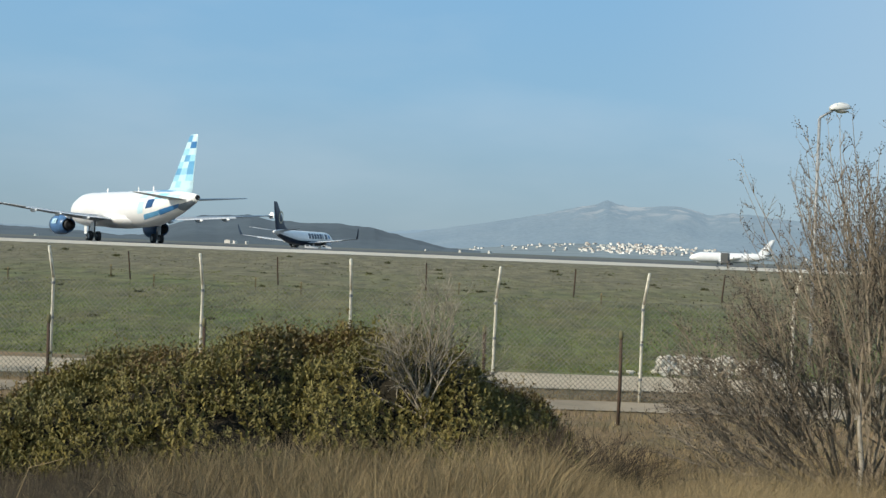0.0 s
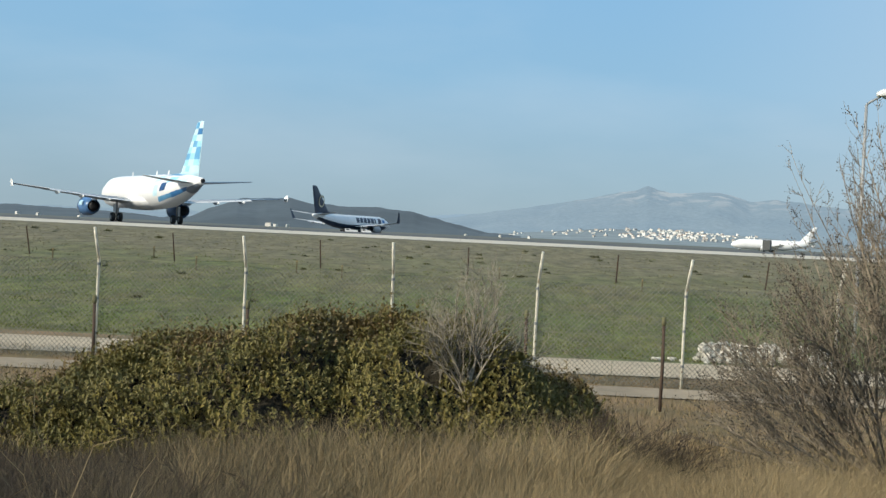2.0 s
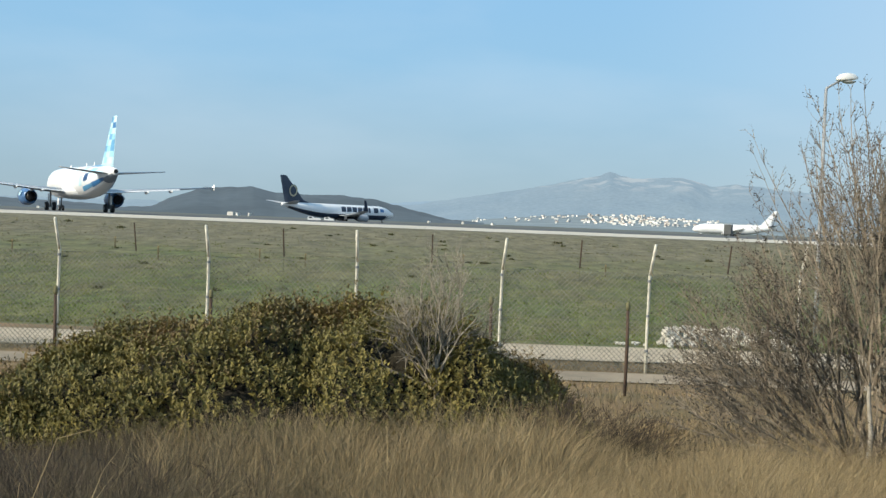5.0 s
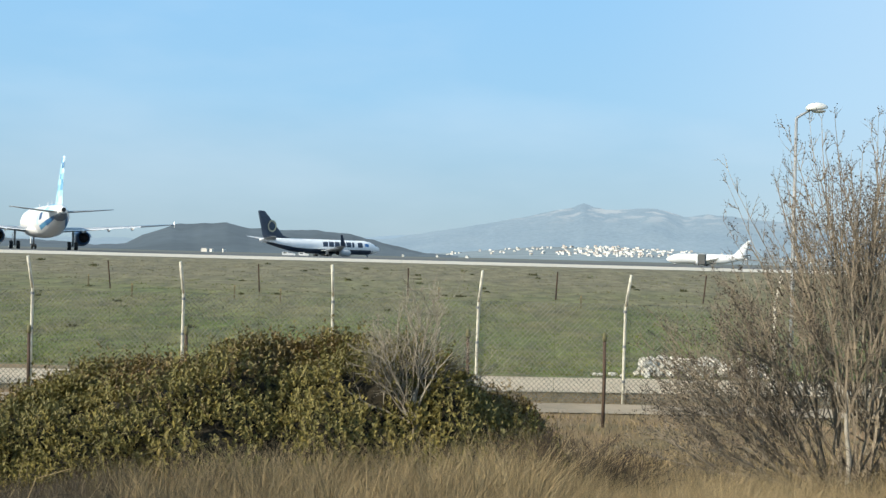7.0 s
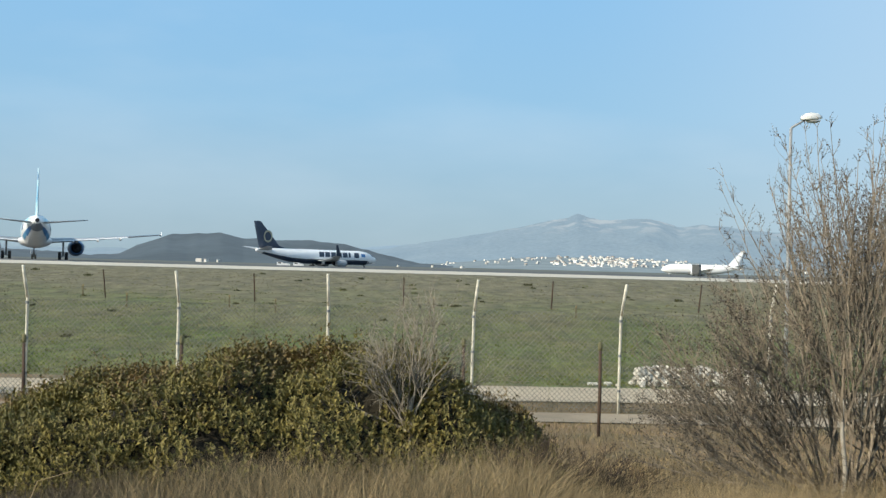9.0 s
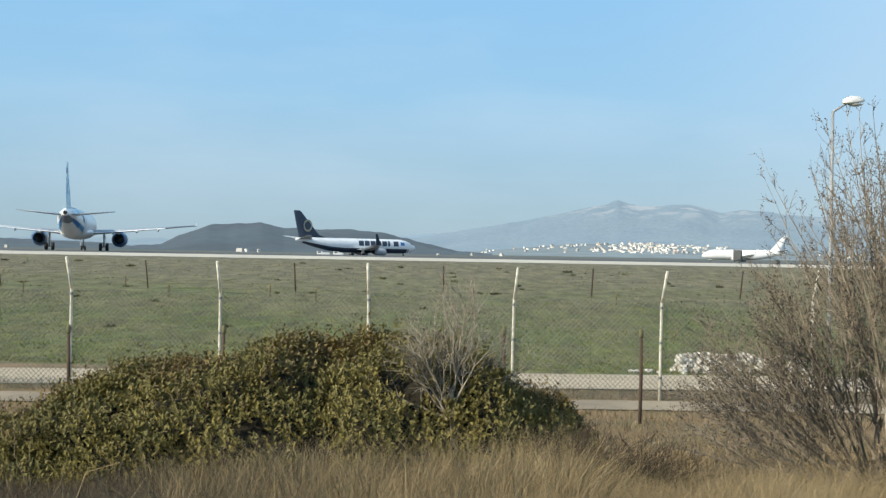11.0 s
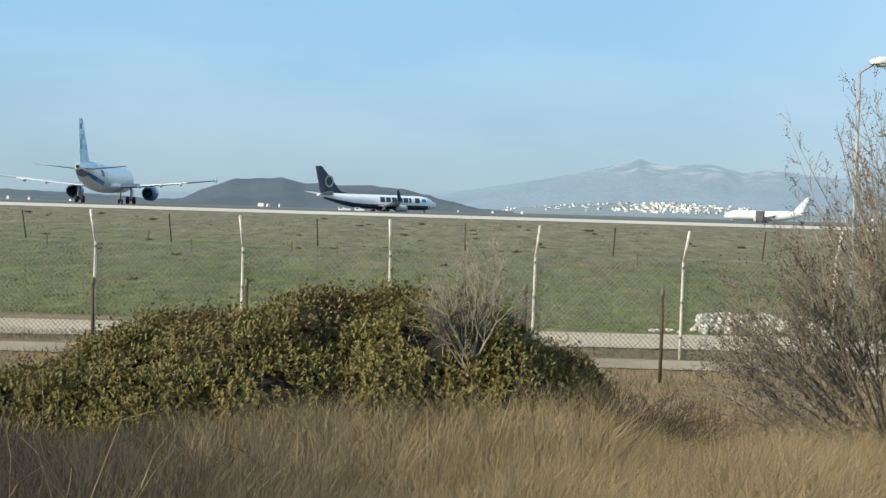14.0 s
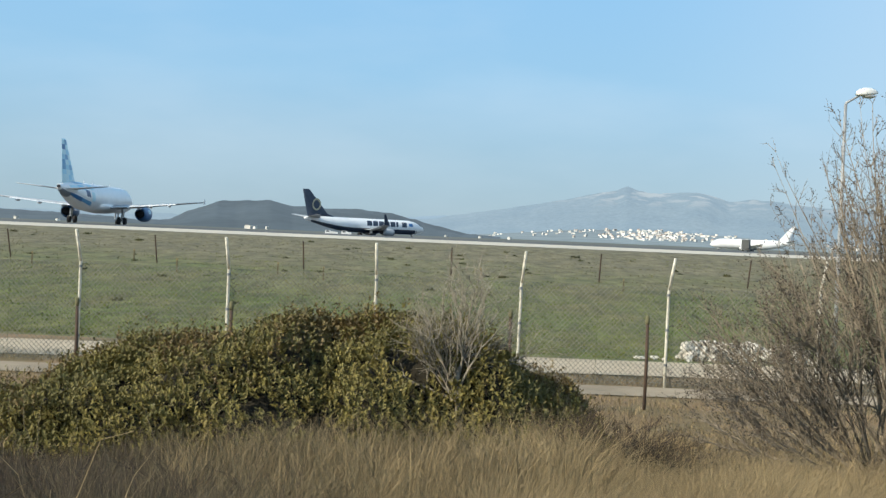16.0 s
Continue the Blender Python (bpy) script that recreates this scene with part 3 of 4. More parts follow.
def fence_post(x, lean=0.0, drop=0.0):
    """lean: how far the arm's tip stands aside of the foot; drop: how far the post has sunk."""
    z = ground_z(x, FENCE_Y) - drop
    p = tagged(new("fence_post"), "cream-painted cranked steel fence post", "fence post", "white fence posts")
    p.location = (x, FENCE_Y, z)
    link("upright", *bent([(0, 0, -0.2), (0, 0, 1.0), (lean * 0.25, 0, 2.0), (lean * 0.3, -0.03, 2.06)], [0.031] * 4, 10), M["post"], p, True)
    link("arm", *bent([(lean * 0.28, -0.02, 2.04), (lean * 0.4, -0.1, 2.16), (lean, -0.42, 2.66)], [0.031, 0.030, 0.028], 10), M["post"], p, True)
    for h in (0.5, 1.2, 1.9):
        link("clamp", *bent([(0, 0, h), (0, 0, h + 0.05)], [0.038, 0.038], 10), M["grey"], p)
    return p


POST_X = [X_FIRST + BAY * k for k in range(-2, 8)]
# the posts that stand a little off the line, lean or have sunk: shift of the foot, lean of the tip, drop
WORN = {2: (-0.03, 0.02, 0.0), 3: (0.008, 0.0, 0.037), 4: (0.02, 0.0, 0.022), 5: (-0.045, 0.06, 0.06), 6: (-0.055, 0.04, 0.075)}
for k, x in enumerate(POST_X):
    shift, lean, drop = WORN.get(k, (0, 0, 0))
    fence_post(x + shift, lean, drop)
for x in POST_X[:-1]:
    xm = x + BAY * 0.51
    z = ground_z(xm, FENCE_Y)
    s = tagged(new("fence_stay"), "thin dark rusty fence stay with a cranked arm", "fence stay", "dark fence stays")
    s.location = (xm, FENCE_Y, z)
    link("upright", *rod((0, 0, -0.1), (0, 0, 2.06), 0.003, 0.003, 6), M["weed"], s)
    link("arm", *rod((0, 0, 2.06), (0, -0.24, 2.62), 0.016, 0.014, 6), M["rust"], s)

# chain link: two families of slanted wires between the posts, and the straining wires
verts, faces = [], []
x0, x1, zb, zt, cell = POST_X[0], POST_X[-1], 0.12, 2.12, 0.10
h = zt - zb
for fam in (1, -1):
    k = x0 - h
    while k < x1 + h:
        a, b = (k, k + h) if fam == 1 else (k + h, k)
        ta, tb = 0.0, 1.0
        pts = []
        for t in (ta, tb):
            pts.append(Vector((a + (b - a) * t, FENCE_Y + 0.05 + 0.004 * fam, zb + h * t)))
        if min(a, b) >= x0 and max(a, b) <= x1:
            v, f = rod(pts[0], pts[1], 0.0052, 0.0052, 3)
            o = len(verts)
            verts += v
            faces += [tuple(i + o for i in q) for q in f]
        k += cell
tagged(link("chain_link_mesh", verts, faces, M["wire"], label="galvanised chain-link netting strung between the fence posts"), category="fence netting", kind="stuff")
for zz in (0.2, 1.12, 2.1):
    tagged(link("straining_wire", *rod((x0, FENCE_Y + 0.06, zz), (x1, FENCE_Y + 0.06, zz), 0.004, 0.004, 4), M["wire"], label="taut steel straining wire along the netting"), category="wire", group="straining wires")

# older, shorter posts before the fence
for x in (3.03, 0.72, -1.72, -4.02, -6.65, 5.4):
    z = ground_z(x, 21.5)
    p = tagged(new("old_post"), "short rusty iron post with a pale cap", "old post", "rusty old posts")
    p.location = (x, 21.5, z)
    link("shaft", *bent([(0, 0, -0.2), (0.01, 0, 0.8), (0, 0, 1.46)], [0.030, 0.030, 0.028], 8), M["rust"], p, True)
    link("cap", *bent([(0, 0, 1.45), (0, 0, 1.5), (0, 0, 1.58), (0, 0, 1.6)], [0.030, 0.040, 0.034, 0.015], 8), M["dryturf"], p, True)


# street lamp beyond the road
def street_lamp(x, y):
    z = ground_z(x, y)
    p = tagged(new("street_lamp"), "tall grey steel street lamp with a pale lantern", "street lamp")
    p.location = (x, y, z - 0.13)
    link("pole", *bent([(0, 0, -0.2), (0, 0, 3), (0, 0, 7.12)], [0.065, 0.055, 0.042], 12), M["lamppole"], p, True)
    link("bracket", *bent([(0, 0, 7.06), (0.02, 0, 7.15), (0.18, 0, 7.25), (0.40, 0, 7.38)], [0.042, 0.038, 0.034, 0.03], 10), M["lamppole"], p, True)
    rings = []
    for k in range(9):
        s = k / 8
        w = 0.155 * math.sin(math.pi * (0.1 + 0.85 * s)) ** 0.6
        rings.append([Vector((0.28 + 0.60 * s, w * math.cos(0.5236 * i), 7.40 + 0.05 * s + w * 1.15 * max(-0.25, math.sin(0.5236 * i)))) for i in range(12)])
    head = link("lantern", *loft(rings), M["lampshell"], p, True, "white lantern shell")
    rings = [[Vector((0.42 + 0.4 * k / 4, 0.13 * q * math.cos(0.5236 * i), 7.37 - 0.08 * q * max(0, -math.sin(0.5236 * i)))) for i in range(12)] for k, q in enumerate((0.3, 0.9, 1, 0.9, 0.3))]
    link("diffuser", *loft(rings), M["lampglass"], head, True)
    return p


street_lamp(10.43, 36.0)

# pile of pale stones beside the road
rng = random.Random(11)
pile = tagged(new("stone_pile"), "low heap of pale limestone blocks beside the road", "stone pile")
pile.location = (6.9, 31.9, 0.1)
shapes = []
for k in range(6):
    bm = bmesh.new()
    bmesh.ops.create_icosphere(bm, subdivisions=1, radius=1)
    for v in bm.verts:
        v.co *= 0.6 + 0.7 * rng.random()
    me = bpy.data.meshes.new("stone")
    bm.to_mesh(me)
    bm.free()
    me.materials.append(M["rock"])
    shapes.append(me)
for k in range(250):
    lay = rng.choice((0, 0, 1, 1, 2, 2, 3, 3))
    r = 0.06 + 0.055 * rng.random()
    half = 1.75 - 0.03 * lay
    ob = new("stone", rng.choice(shapes))
    ob.parent = pile
    ob.location = (rng.uniform(-half + 0.2, half), rng.uniform(-0.35 + 0.09 * lay, 0.45), 0.06 + 0.115 * lay + rng.uniform(-0.02, 0.02))
    ob.rotation_euler = (rng.random() * 6, rng.random() * 6, rng.random() * 6)
    ob.scale = (r * 1.25, r, r * 0.85)
for k in range(9):
    ob = new("stone", rng.choice(shapes))
    ob.parent = pile
    ob.location = (-1.9 - rng.random() * 0.7, rng.uniform(-0.3, 0.2), 0.03)
    ob.scale = (0.08, 0.07, 0.05)


# ---- plants ----
def leaf_mesh(name, base, out, up, length, width, material_rows, pick, parent, label=""):
    """Many folded leaves at once. base, out (tip direction), up: arrays; pick: material index of each leaf."""
    n = len(base)
    side = np.cross(out, up)
    side /= np.linalg.norm(side, axis=1)[:, None] + 1e-9
    mid = base + out * (length * 0.55)[:, None]
    fold = np.cross(side, out) * (width * 0.25)[:, None]
    v = np.stack([base, mid + side * (width * 0.5)[:, None] + fold, base + out * length[:, None], mid - side * (width * 0.5)[:, None] + fold], 1).reshape(-1, 3)
    i = np.arange(n) * 4
    f = np.concatenate([np.stack([i, i + 1, i + 2], 1), np.stack([i, i + 2, i + 3], 1)], 1).reshape(-1, 3)
    return link(name, v.tolist(), f.tolist(), None, parent, False, label, mats=material_rows, index=np.repeat(pick, 2).astype(int).tolist())


CREST = ((-0.52, 0.75), (-0.44, 0.92), (-0.366, 1.12), (-0.337, 1.26), (-0.3085, 1.55), (-0.2776, 1.66), (-0.233, 1.79), (-0.189, 1.95), (-0.1446, 2.06), (-0.1003, 2.06), (-0.065, 2.14),
         (-0.0294, 2.05), (0.0104, 1.94), (0.0414, 1.66), (0.068, 1.50), (0.0902, 1.30), (0.1035, 1.02), (0.114, 0.70), (0.125, 0.42))


def bush_point(az, phi, inset=0.0):
    """A point on the bush's lumpy skin: phi 0 at its front foot, 90 at the crest, 180 at the back."""
    x = az * 14.0
    top = interp(CREST, az)[0] - 0.20
    foot = 0.34
    lump = 0.42 * noise.noise(Vector((x * 0.9, phi * 0.022, 0))) + 0.20 * noise.noise(Vector((x * 2.3, phi * 0.06, 5))) + 0.08 * noise.noise(Vector((x * 6, phi * 0.15, 9)))
    r = 1.0 + lump * 0.8 - inset
    height = max(0.05, top - foot - 0.05)
    width = 0.7 + 0.75 * height
    c, s = math.cos(radians(phi)), math.sin(radians(phi))
    return Vector((x, 14.0 - width * c * r, foot + height * (max(s, 0) ** 0.75) * (1 + lump * 0.55 - inset * 0.3)))


def big_bush():
    rnd = random.Random(21)
    root = tagged(new("bush"), "broad evergreen bush with small olive and yellowish leaves", "bush")
    # dark sheet within the leaves: the bush's inner shade put into its colour
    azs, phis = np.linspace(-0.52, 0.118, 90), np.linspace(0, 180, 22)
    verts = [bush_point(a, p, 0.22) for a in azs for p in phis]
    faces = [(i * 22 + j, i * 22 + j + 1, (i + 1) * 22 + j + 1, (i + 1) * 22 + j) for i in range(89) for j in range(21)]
    link("twig_core", verts, faces, M["core"], root, True, "dark sheet inside the foliage, coloured as its inner shade")
    base, out, up, ln, wd, pick = [], [], [], [], [], []
    for k in range(18500):
        az = rnd.uniform(-0.52, 0.118)
        phi = rnd.uniform(4, 128) if k % 6 else rnd.uniform(70, 100)
        p = bush_point(az, phi, rnd.uniform(-0.06, 0.16))
        gap = noise.noise(p * 1.5) + 0.6 * noise.noise(p * 3.1)
        if gap < -0.40:
            continue
        n = Vector((0.25 * rnd.uniform(-1, 1), -math.cos(radians(phi)), 0.55 + math.sin(radians(phi)))).normalized()
        stem = (n + Vector((rnd.uniform(-.5, .5), rnd.uniform(-.5, .5), rnd.uniform(0, .7)))).normalized()
        long = rnd.uniform(0.08, 0.20) if k % 14 else rnd.uniform(0.22, 0.38)
        redness = noise.noise(Vector((p.x * 0.8, p.z * 1.2, 4))) + 0.55 * (phi - 62) / 40
        m = 1 if redness + rnd.uniform(-.3, .3) > 0.32 else 0
        for q in range(9):
            f = rnd.random()
            a = rnd.uniform(0, 6.28)
            u = stem.orthogonal().normalized()
            w = stem.cross(u)
            d = (stem * 0.8 + (u * math.cos(a) + w * math.sin(a)) * 0.9).normalized()
            base.append(p + stem * long * f)
            out.append(d)
            up.append(stem)
            ln.append(rnd.uniform(0.032, 0.062))
            wd.append(rnd.uniform(0.016, 0.029))
            pick.append(m)
    leaf_mesh("foliage", np.array(base), np.array(out), np.array(up), np.array(ln), np.array(wd), [M["leaf"], M["leafred"]], np.array(pick), root)
    return root


big_bush()


class Twigs:
    """Gathers many tapered three-sided sticks into one mesh."""

    def __init__(self, seed):
        self.v, self.f, self.rnd = [], [], random.Random(seed)

    def stick(self, a, b, ra, rb):
        d = (b - a)
        if d.length < 1e-5:
            return
        d.normalize()
        u = d.orthogonal().normalized()
        w = d.cross(u)
        o = len(self.v)
        for p, r in ((a, ra), (b, rb)):
            for c, s in ((1, 0), (-0.5, 0.866), (-0.5, -0.866)):
                self.v.append(p + (u * c + w * s) * r)
        self.f += [(o, o + 1, o + 4, o + 3), (o + 1, o + 2, o + 5, o + 4), (o + 2, o, o + 3, o + 5)]

    def grow(self, p, d, length, r, level, kids, rise, wander=0.22, steps=5, shrink=0.62, spread=0.75):
        rnd = self.rnd
        step = length / steps
        for k in range(steps):
            d = (d + Vector((rnd.gauss(0, wander), rnd.gauss(0, wander), rnd.gauss(0, wander) + rise)) * 0.5).normalized()
            q = p + d * step
            r2 = r * (1 - 0.75 / steps)
            self.stick(p, q, r, r2)
            p, r = q, r2
            if level and k >= 1:
                for j in range(kids if isinstance(kids, int) else kids[level]):
                    side = Vector((rnd.uniform(-1, 1), rnd.uniform(-1, 1), rnd.uniform(-0.6, 0.8))).normalized()
                    self.grow(p, (d + side * spread).normalized(), length * shrink * rnd.uniform(0.6, 1.1), max(r * 0.58, 0.0022), level - 1, kids, rise, wander, max(3, steps - 1), shrink, spread)

    def mesh(self, name, material, parent, label=""):
        return link(name, self.v, self.f, material, parent, False, label)


def bare_tree(x, y, seed, stems, reach, label, fan):
    """A many-stemmed leafless tree. reach: rows of (degrees from upright, length) that give its outline; fan: the span of the stems."""
    rnd = random.Random(seed)
    root = tagged(new("bare_tree"), label, "tree", "bare trees")
    root.location = (x, y, ground_z(x, y))
    limbs, twigs = Twigs(seed), Twigs(seed + 50)
    bud_at = []

    def turn(d, angle):
        """The direction d bent aside by an angle, towards a random side."""
        u = d.orthogonal().normalized()
        a = rnd.uniform(0, 6.2832)
        side = u * math.cos(a) + d.cross(u) * math.sin(a)
        return (d * math.cos(angle) + side * math.sin(angle)).normalized()

    def shoot(p, d, length, r, steps, lift, wander, bag):
        pts = [(p, d)]
        for k in range(steps):
            d = (d + Vector((rnd.gauss(0, wander), rnd.gauss(0, wander), rnd.gauss(0, wander) + lift))).normalized()
            q = p + d * (length / steps)
            bag.stick(p, q, r * (1 - 0.8 * k / steps), r * (1 - 0.8 * (k + 1) / steps))
            p = q
            pts.append((p, d))
        return pts

    def dress(stem, first):
        """Side branches, spurs and buds along a stem from its point number first."""
        n = len(stem) - 1
        for j, (p, dd) in enumerate(stem[first:], first):
            f = j / n
            for b in range(2):
                bl = (0.62 * (1 - f) + 0.15) * rnd.uniform(0.4, 1.0)
                branch = shoot(p, turn(dd, rnd.uniform(0.35, 1.0)), bl, 0.0052 * (1.25 - 0.5 * f), 5, 0.09, 0.10, limbs)
                for q, bd in branch[1:]:
                    if rnd.random() < 0.5 + 0.5 * (1 - f):
                        tw = shoot(q, turn(bd, rnd.uniform(0.3, 0.95)), rnd.uniform(0.04, 0.10 + 0.14 * (1 - f)), 0.0030, 2, 0.06, 0.10, twigs)
                        bud_at.extend((e, ed) for e, ed in tw[1:] if rnd.random() < 0.6)
                bud_at.extend((branch[-1], branch[2]))
            bud_at.append((p, dd))

    for k in range(stems):
        deg = fan[0] + (fan[1] - fan[0]) * ((k + rnd.random()) / stems) ** 0.78
        a, tilt = radians(deg), rnd.uniform(-0.25, 0.25)
        d = Vector((math.sin(a * 1.15), tilt, math.cos(a * 1.15))).normalized()
        long = interp(reach, deg)[0] * rnd.choice((1.0, 0.95, 0.85)) * rnd.uniform(0.95, 1.03)
        start = Vector((0.12 * math.sin(a) + rnd.gauss(0, 0.10), rnd.gauss(0, 0.12), rnd.uniform(-0.1, 0.35) if abs(deg) > 30 else -0.1))
        stem = shoot(start, d, long, rnd.uniform(0.015, 0.026), 14, 0.020, 0.055, limbs)
        dress(stem, 4)
        for c in range(4 if deg > -30 else 3):
            j = rnd.randint(3, 9)
            p, dd = stem[j]
            fork = shoot(p, turn(dd, rnd.uniform(0.18, 0.5)), long * (1 - j / 14) * rnd.uniform(0.75, 1.05), 0.0105, 9, 0.022, 0.055, limbs)
            dress(fork, 2)
    tagged(limbs.mesh("crown", M["bark"], root, "bare grey-brown branches"), kind="stuff")
    tagged(twigs.mesh("fine_growth", M["twig"], root, "fine dense dead growth"), kind="stuff")
    rnd2 = np.random.RandomState(seed)
    n = len(bud_at)
    base = np.array([tuple(p) for p, d in bud_at])
    out = np.array([tuple(d) for p, d in bud_at]) + rnd2.normal(0, 0.5, (n, 3))
    out /= np.linalg.norm(out, axis=1)[:, None]
    up = rnd2.normal(0, 1, (n, 3))
    tagged(leaf_mesh("bud", base, out, up, rnd2.uniform(0.012, 0.032, n), rnd2.uniform(0.008, 0.018, n), [M["darkbark"]], np.zeros(n), root, "dark buds and withered leaf scraps"), kind="stuff")
    for px, py, tall, lean, r in ((-0.16, -0.45, 1.45, 0.05, 0.034), (0.30, -0.35, 1.15, 0.26, 0.028), (0.72, -0.30, 1.9, 0.10, 0.036)):
        pts = [(px + lean * f + 0.03 * math.sin(7 * f + px * 9), py + 0.12 * f, -0.15 + tall * f) for f in (0, 0.25, 0.5, 0.75, 1.0)]
        link("trunk", *bent(pts, [r, r * 0.9, r * 0.78, r * 0.62, r * 0.4], 8), M["greybark"], root, True, "pale smooth trunk")
    return root


bare_tree(4.45, 13.4, 5, 38, ((-80, 2.3), (-65, 2.65), (-54, 2.75), (-44, 2.7), (-32, 2.6), (-24, 2.8), (-16, 3.35), (-8, 3.9), (0, 4.3), (6, 4.4), (14, 4.45), (40, 3.6)), "leafless shrubby tree with low branches spreading over the grass", (-76, 30))
bare_tree(5.55, 13.9, 8, 33, ((-40, 3.3), (-20, 4.1), (0, 4.5), (20, 4.5), (60, 3.4)), "taller leafless tree with thin upright stems", (-40, 50))


def twiggy(x, y, z0, seed, label, stems, height, level, fan, material, name="dry_shrub", kids=1, r=0.012, rise=0.06, wander=0.25):
    root = tagged(new(name), label, "shrub", "dry shrubs")
    root.location = (x, y, z0)
    rnd = random.Random(seed)
    for k in range(stems):
        tw = Twigs(seed * 100 + k)
        f = (k + 0.5) / stems * 2 - 1
        d = Vector((f * fan, rnd.uniform(-.5, .25), 0.9)).normalized()
        tw.grow(Vector((f * 0.10, 0, -0.1)), d, height * rnd.uniform(.7, 1.0), r, level, kids, rise, wander, 5, 0.5, 0.7)
        tw.mesh("branch", M[material], root)
    return root


def forked_shrub(x, y):
    """A leafless shrub: one trunk that breaks into a fan of crooked pale limbs."""
    rnd = random.Random(36)
    root = tagged(new("dry_shrub"), "leafless pale grey shrub standing before the green bush", "shrub", "dry shrubs")
    z = ground_z(x, y)
    root.location = (x, y, z)
    fork = 1.60 - z
    link("trunk", *bent([(0.06, 0, -0.1), (0.03, 0, fork * 0.5), (0, 0.02, fork)], [0.036, 0.032, 0.027], 8), M["limb"], root, True)
    for k in range(15):
        a = radians(-68 + 122 * (k + rnd.uniform(0.1, 0.9)) / 15)
        d = Vector((math.sin(a), rnd.uniform(-0.25, 0.45), math.cos(a))).normalized()
        tw = Twigs(700 + k)
        tw.grow(Vector((rnd.uniform(-.05, .05), 0.0, fork - rnd.uniform(0.0, 0.35))), d, (0.98 - 0.20 * abs(math.sin(a))) * rnd.uniform(0.8, 1.05), rnd.uniform(0.012, 0.018), 2, (1, 2, 2), 0.06, 0.32, 6, 0.52, 0.85)
        tw.mesh("branch", M["limb"], root)
    return root


forked_shrub(-0.13, 12.85)
twiggy(2.75, 12.2, ground_z(2.75, 12.2), 33, "tangled low brown brush in the dry grass", 16, 0.62, 2, 1.9, "tan", r=0.005, rise=-0.02, kids=2)
twiggy(3.55, 12.9, ground_z(3.55, 12.9), 35, "tangled brown brush under the bare trees", 16, 0.85, 2, 1.8, "tan", r=0.005, rise=0.0, kids=2)
twiggy(5.15, 12.7, ground_z(5.15, 12.7), 37, "thick dark brown undergrowth round the trunk", 34, 1.05, 2, 1.3, "darkbark", r=0.005, rise=0.0, kids=2)
twiggy(1.50, 12.5, ground_z(1.50, 12.5), 38, "dark withered brush beside the bush", 44, 0.80, 2, 1.8, "brush", r=0.008, rise=0.0, kids=2)
twiggy(1.10, 12.2, ground_z(1.10, 12.2), 43, "dark withered brush at the foot of the bush", 34, 0.75, 2, 1.6, "brush", r=0.007, rise=0.0, kids=2)
for bx, by, bs in ((-2.9, 7.6, 51), (-2.2, 6.6, 52), (-3.5, 8.6, 53), (-1.5, 7.2, 54), (-2.6, 5.6, 55)):
    twiggy(bx, by, ground_z(bx, by), bs, "grey dead brush tangled in the grass", 26, 0.66, 2, 1.2, "brush", r=0.005, rise=0.03, kids=1)
twiggy(-2.25, 7.4, ground_z(-2.25, 7.4), 39, "dry forked stalks above the grass", 5, 1.15, 1, 0.8, "greystraw", r=0.005)
twiggy(-2.0, 5.6, ground_z(-2.0, 5.6), 41, "withered pale weed stalks in the grass", 4, 0.95, 1, 0.7, "straw", r=0.003)


def blades(name, n, place, height, width, lean, material_rows, picker, label, seed, segs=2):
    rnd = np.random.RandomState(seed)
    xs, ys = place(rnd, n)
    zs = np.array([ground_z(x, y) for x, y in zip(xs, ys)]) - 0.03
    h = height(rnd, xs, ys)
    a = rnd.uniform(0, 6.28, n)
    lx = rnd.normal(lean, 0.42, n) * h
    ly = rnd.normal(0, 0.34, n) * h
    w = width(rnd, ys)
    sx, sy = np.cos(a) * w / 2, np.sin(a) * w / 2
    b = np.stack([xs, ys, zs], 1)
    m = b + np.stack([lx * 0.35, ly * 0.35, h * 0.6], 1)
    t = b + np.stack([lx, ly, h * 0.98], 1)
    s = np.stack([sx, sy, 0 * sx], 1)
    v = np.stack([b - s, b + s, m - s * 0.8, m + s * 0.8, t], 1).reshape(-1, 3)
    i = np.arange(n) * 5
    quads = np.stack([i, i + 1, i + 3, i + 2], 1).tolist()
    tris = np.stack([i + 2, i + 3, i + 4], 1).tolist()
    faces = [f for pair in zip(quads, tris) for f in pair]
    pick = np.repeat(picker(rnd, xs, ys), 2).astype(int).tolist()
    return tagged(link(name, v.tolist(), faces, None, None, False, label, mats=material_rows, index=pick), category="grass", kind="stuff")


def near_place(rnd, n):
    y = 4.4 + 8.2 * rnd.uniform(0, 1, n) ** 0.8
    return rnd.uniform(-0.50, 0.50, n) * (y + 0.6), y


def near_height(rnd, xs, ys):
    base = 0.50 + 0.26 * np.array([noise.noise(Vector((x * 0.8, y * 0.8, 7))) + 0.6 * noise.noise(Vector((x * 3, y * 3, 2))) for x, y in zip(xs, ys)])
    low = np.where(ys > 8, np.clip(0.95 + (xs / ys + 0.17) * 3.0, 0.45, 1.0), 1.0)
    return np.clip(base * low * rnd.uniform(0.5, 1.3, len(xs)), 0.13, 1.0)


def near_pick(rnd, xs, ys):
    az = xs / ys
    # greyer and darker blades become commoner towards the left
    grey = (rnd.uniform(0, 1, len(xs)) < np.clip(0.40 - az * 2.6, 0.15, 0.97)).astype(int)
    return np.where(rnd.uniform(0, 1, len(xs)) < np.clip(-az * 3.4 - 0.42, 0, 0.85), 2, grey)


